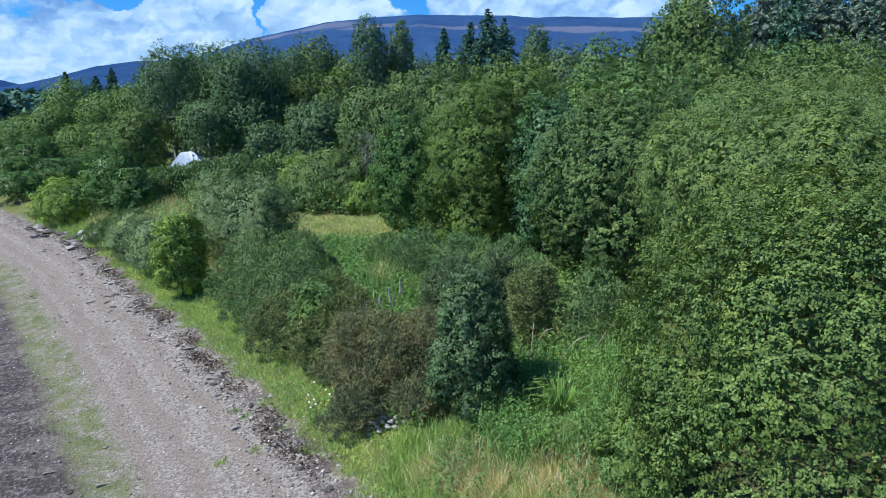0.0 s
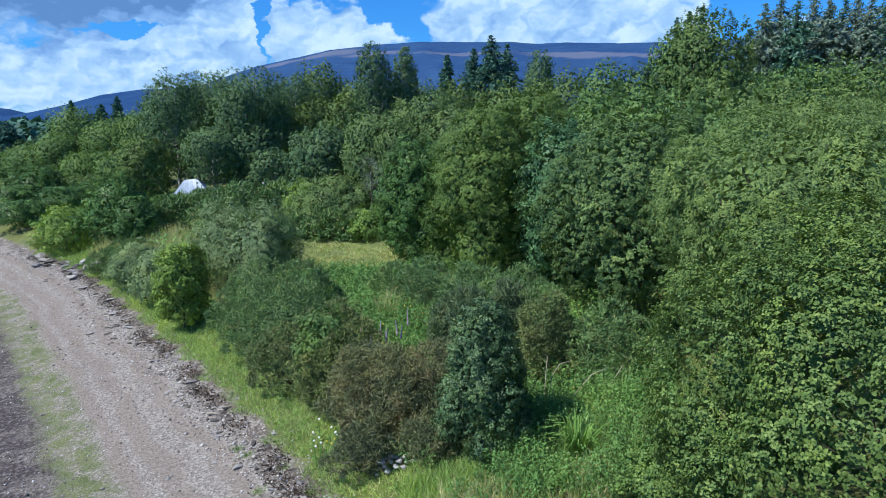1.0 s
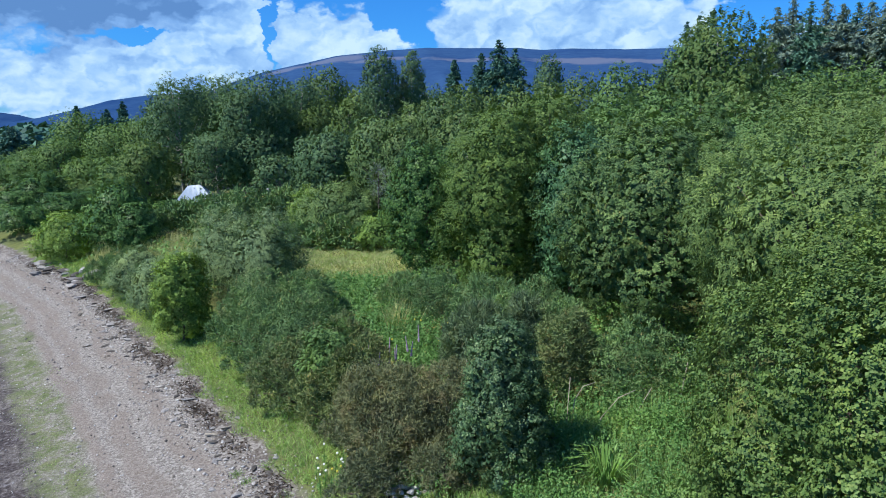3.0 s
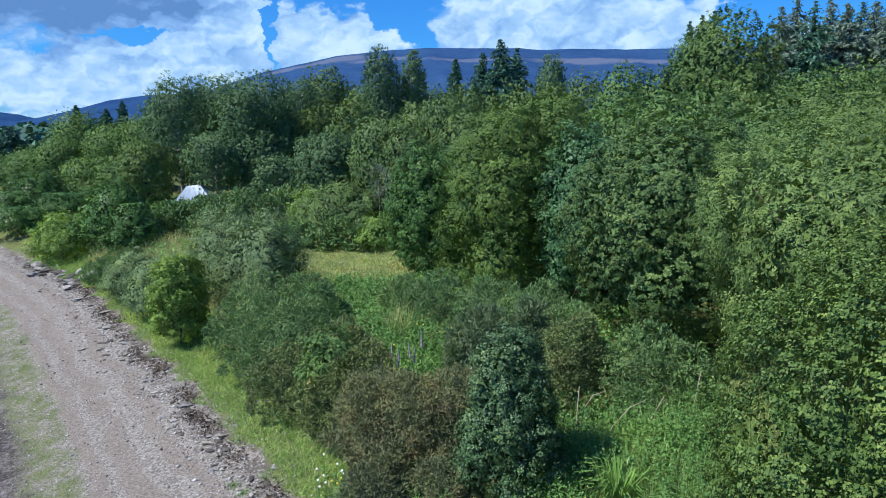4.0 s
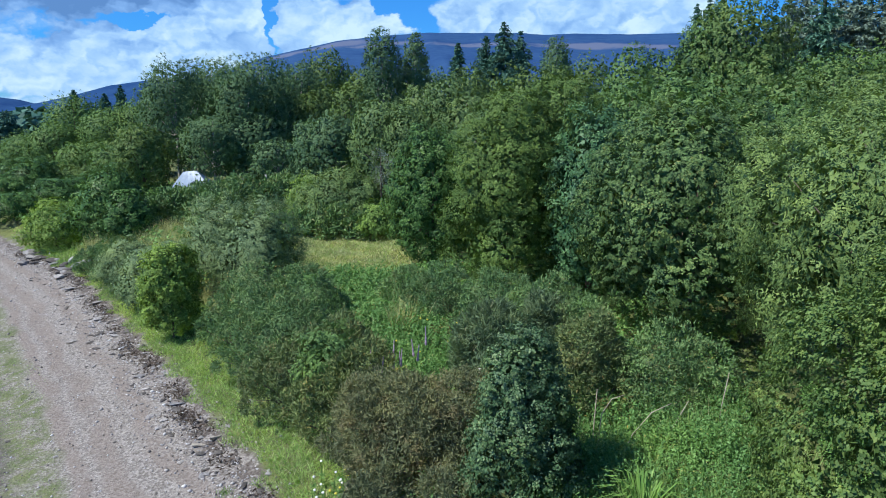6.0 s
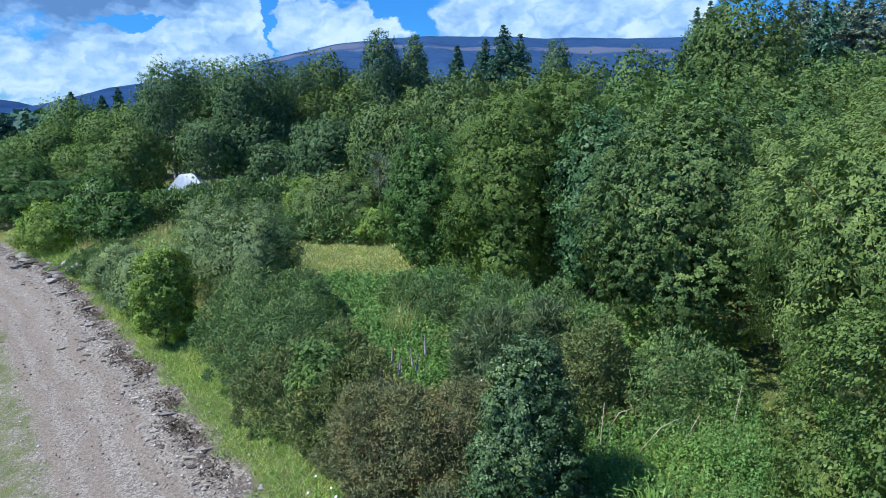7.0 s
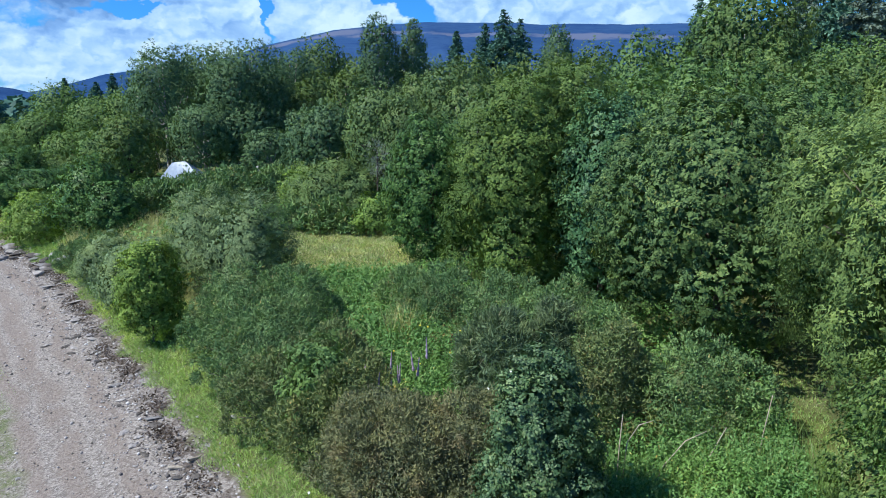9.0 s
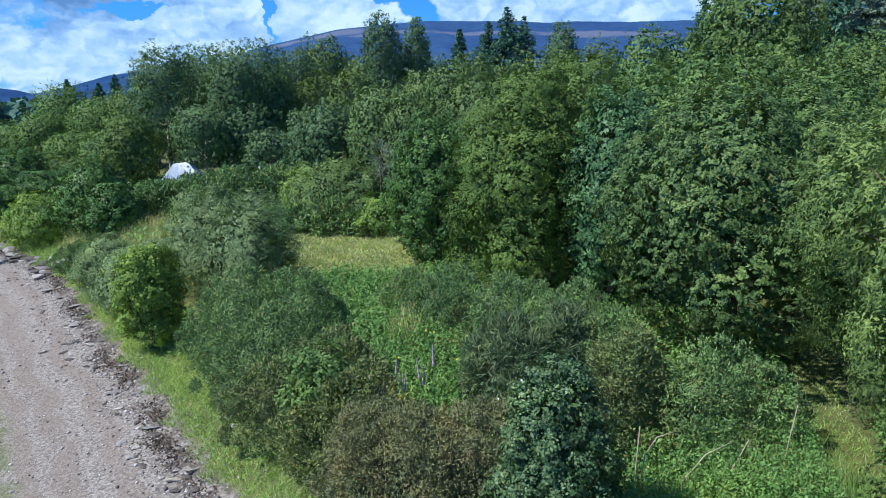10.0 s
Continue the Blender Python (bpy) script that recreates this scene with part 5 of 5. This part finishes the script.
x, y = scatter(rng, 30000, -0.8, 4.2, 12.5, 18.2, lambda a, b: (inland(a, b) > 0.9 + 0.5 * np.sin(a * 3.0)) & (np.sin(a * 2.3) + np.sin(b * 1.9 + a) + np.sin(a * 5.1 - b * 3.0) + rng.normal(size=len(a)) * 0.8 > 0.55))
blades("straw_grass", "tall bleached grass gone to seed on the bank", "grass", x, y, 0.72, 0.02, gold_blade, 11, 0.75)
x, y = scatter(rng, 26000, -1.5, 5.0, 11.5, 19.5, lambda a, b: inland(a, b) > 0.6)
blades("green_grass", "long green grass on the bank", "grass", x, y, 0.5, 0.024, grass_blade, 14, 0.55)
x, y = scatter(rng, 34000, -28, -15, 38, 55, lambda a, b: (inland(a, b) > 1.2) & (inland(a, b) < 7))
blades("bank_grass", "tall pale grass on the bank", "grass", x, y, 1.25, 0.035, straw_blade, 12, 0.35)
x, y = scatter(rng, 90000, -24, -8, 18, 40, lambda a, b: (np.abs(inland(a, b) + 5.7 + 0.4 * np.sin(b * 0.7)) < 0.9 + 0.35 * np.sin(a * 1.3 + b * 0.6)) & (np.sin(a * 2.7 + 1.3 * np.sin(b * 1.9)) + np.sin(b * 3.6 - a * 1.1) + rng.normal(size=len(a)) * 0.9 > -0.1))
blades("track_turf", "thin short turf on the gravel", "grass", x, y, 0.06, 0.022, grass_blade, 13, 1.0)
for i, (tx, ty) in enumerate(((-6.9, 22.7), (-6.9, 20.0), (-7.4, 23.2), (-5.9, 20.4), (-5.4, 21.6))):
    k = rng.normal(size=(160, 2)) * 0.12
    blades("grass_tuft", "small green tuft growing in gravel", "grass", tx + k[:, 0], ty + k[:, 1], 0.12, 0.02, grass_blade, 20 + i, 0.7)

x, y = scatter(rng, 7000, 0.8, 9.6, 16.9, 24.0, lambda a, b: (inland(a, b) > 3.0) & ~on_path(a, b) & ((a - 3.3) ** 2 + (b - 18.7) ** 2 > 0.8))
herbs("nettle_bed", "bright green nettle and bramble bed", "herbs", x, y, 0.9, 0.080, herb_leaf, 31)
x, y = scatter(rng, 4600, -8.5, 9.0, 22.0, 42.0, lambda a, b: (inland(a, b) > 3.0) & ~in_meadow(a, b) & ~on_path(a, b))
herbs("undergrowth", "mixed green undergrowth between the bushes", "herbs", x, y, 0.85, 0.13, fern_leaf, 32)
x, y = scatter(rng, 2600, -4.0, 1.6, 25.6, 31.0, lambda a, b: inland(a, b) > 3.0)
herbs("hollow_herbs", "bright green weeds and grass in the hollow", "herbs", x, y, 1.0, 0.085, herb_leaf, 42)
x, y = scatter(rng, 2600, -9.0, -0.5, 18.5, 29.0, lambda a, b: np.abs(inland(a, b) - 2.5 - 0.3 * np.sin(b * 1.7)) < 0.55)
herbs("bramble_edge", "low green brambles along the foot of gorse", "herbs", x, y, 0.7, 0.09, fern_leaf, 43)
x, y = scatter(rng, 3400, -8.5, -2.0, 31.0, 38.5, lambda a, b: inland(a, b) > 3.5)
herbs("bracken", "green bracken fronds below the clearing", "herbs", x, y, 1.0, 0.15, fern_leaf, 33, 0.4)
x, y = scatter(rng, 5000, -45, 12, 42, 80, lambda a, b: (inland(a, b) > 2.0) & ~in_meadow(a, b))
herbs("far_undergrowth", "dark green undergrowth of the wood", "herbs", x, y, 1.1, 0.28, fern_leaf, 34)
x, y = scatter(rng, 2400, -30, 2, 17, 56, lambda a, b: (inland(a, b) > 1.2) & (inland(a, b) < 3.0))
herbs("bank_herbs", "low weeds in the bank grass", "herbs", x, y, 0.4, 0.09, herb_leaf, 35)


x, y = scatter(rng, 1500, -1.2, 4.8, 13.0, 18.6, lambda a, b: (inland(a, b) > 1.0) & (np.sin(a * 2.1 + 1.0) + np.sin(b * 1.6 - a) > -0.2))
herbs("bank_weeds", "leafy green weeds among long grass on the bank", "herbs", x, y, 0.6, 0.08, herb_leaf, 44)

# dead bracken and a pale tuft in the hollow behind the bushes
for i, (px, py, n) in enumerate(((-1.1, 29.9, 60), (-0.3, 31.1, 45), (-2.1, 34.5, 50))):
    k = rng.normal(size=(n, 2)) * 0.5
    herbs("dead_bracken", "rust-brown dead bracken in the hollow", "bracken", px + k[:, 0], py + k[:, 1], 0.8, 0.16, rust_leaf, 36 + i, 0.35)
k = rng.normal(size=(420, 2)) * 0.28
blades("pale_tuft", "tall pale yellow grass tuft in the hollow", "grass", -3.0 + k[:, 0], 31.0 + k[:, 1], 1.3, 0.03, straw_blade, 40, 0.35)
spiny("gorse_bush", "small dark gorse bush in bleached grass", 2.86, 17.08, 1.85, 0.42, brown_spine, 3200, 0.09, per=30, tuft=0.06)


def sword_clump(x, y, n, tall):
    """A clump of arching sword-shaped leaves."""
    rng = np.random.default_rng(int(x * 10))
    ob = thing("iris_clump", "clump of arching sword-shaped green leaves", "plant", (x, y, float(land(x, y))))
    me = None
    for i in range(n):
        a, out, h = rng.uniform(0, 6.283), rng.uniform(0.25, 1.1), tall * rng.uniform(0.6, 1.15)
        w = 0.022
        s = np.array([-math.sin(a), math.cos(a), 0]) * w
        c = np.array([math.cos(a), math.sin(a), 0])
        pts = [c * 0.05, c * (0.1 + out * 0.25) + np.array([0, 0, h * 0.6]), c * (0.1 + out * 0.6) + np.array([0, 0, h * 0.95]), c * (0.1 + out) + np.array([0, 0, h * 0.9])]
        V = []
        for p2, k in zip(pts, (1.0, 1.0, 0.7, 0.1)):
            V += [p2 - s * k, p2 + np.array([0, 0, 0.008]) + c * 0.006, p2 + s * k]
        Fq = []
        for j in range(3):
            Fq += [[j * 3, j * 3 + 1, j * 3 + 4, j * 3 + 3], [j * 3 + 1, j * 3 + 2, j * 3 + 5, j * 3 + 4]]
        mesh_ob("leaf", V, Fq, iris_blade, ob)


sword_clump(3.3, 18.9, 110, 1.05)


def flower(name, label, x, y, tall, petal, spike, group, lean=0.1):
    rng = np.random.default_rng(int(abs(x * 37 + y * 91)))
    ob = thing(name, label, "flower", (x, y, float(land(x, y))), group)
    tip = np.array([rng.uniform(-lean, lean), rng.uniform(-lean, lean), tall])
    v, f = tubes([[((0, 0, 0), 0.012), (tip * 0.6, 0.010), (tip, 0.005)]], 5)
    mesh_ob("stalk", v, f, herb_leaf, ob)
    if spike:
        steps = 9
        head = [(tip * (0.78 + 0.24 * i / (steps - 1)), (0.042 if i % 2 else 0.026) * (1.15 - i / steps)) for i in range(steps)]
    else:
        head = [(tip - np.array([0, 0, 0.03]), 0.012), (tip + np.array([0.01, 0, 0.0]), 0.036), (tip + np.array([0, 0.01, 0.02]), 0.035), (tip + np.array([0, 0, 0.03]), 0.015)]
    v, f = tubes([head], 9)
    mesh_ob("bloom", v, f, petal, ob)
    k = 22
    P = tip[None] * rng.uniform(0.1, 0.62, k)[:, None]
    D = unit(np.concatenate([rng.normal(size=(k, 2)), np.full((k, 1), 0.3)], 1))
    V, F4 = leaf_arrays(rng, P + D * 0.06, unit(rng.normal(size=(k, 3)) * 0.3 + np.array([0, 0, 1])), 0.14, 0.03, D)
    mesh_ob("foliage", V, F4, herb_leaf, ob)


random.seed(12)
for i in range(10):
    flower("willowherb", "purple flower spike standing among gorse", -2.75 + random.gauss(0, 0.42), 25.3 + random.gauss(0, 0.3), random.uniform(2.0, 2.55), purple_petal, True, "purple flower spikes", 0.35)
for i in range(12):
    flower("yellow_flower", "yellow flower head at the edge of gorse", -3.5 + random.gauss(0, 0.28), 21.4 + random.gauss(0, 0.4), random.uniform(0.5, 0.85), yellow_petal, False, "yellow flowers")
for i in range(14):
    flower("white_flower", "flat white flower head in bank grass", -4.1 + random.gauss(0, 0.4), 21.5 + random.gauss(0, 0.6), random.uniform(0.5, 0.9), white_petal, False, "white flowers")
for i in range(7):
    flower("yellow_flower", "yellow flower head in tall undergrowth", -1.9 + random.gauss(0, 0.7), 28.0 + random.gauss(0, 0.9), random.uniform(1.0, 1.3), yellow_petal, False, "yellow flowers")
for i in range(5):
    flower("white_flower", "flat white flower head in tall undergrowth", 0.4 + random.gauss(0, 0.4), 23.6 + random.gauss(0, 0.4), random.uniform(1.6, 2.0), white_petal, False, "white flowers")


def dead_stem(pts):
    path = [((a, b, c), 0.017 - 0.011 * i / len(pts)) for i, (a, b, c) in enumerate(pts)]
    base = np.array(path[0][0])
    v, f = tubes([[(np.array(p2) - base, r) for p2, r in path]], 6)
    ob = mesh_ob("dead_stem", v, f, dead_wood, smooth=True)
    ob.location = base
    tagged(ob, "bleached dead stem leaning over nettles", "stem", "dead stems")


dead_stem([(2.75, 21.9, 2.0), (2.8, 22.0, 2.9), (2.85, 22.05, 3.7)])
dead_stem([(2.9, 22.0, 2.0), (3.0, 22.1, 3.0), (3.25, 22.15, 3.4), (3.6, 22.2, 3.5)])
dead_stem([(3.3, 21.4, 1.9), (3.7, 21.6, 2.7), (4.2, 21.8, 3.2), (4.7, 21.9, 3.4)])
dead_stem([(4.3, 21.5, 2.0), (4.7, 21.8, 2.7), (5.2, 22.1, 3.4)])
dead_stem([(6.0, 22.2, 2.2), (6.1, 22.25, 3.2), (6.25, 22.3, 4.1)])
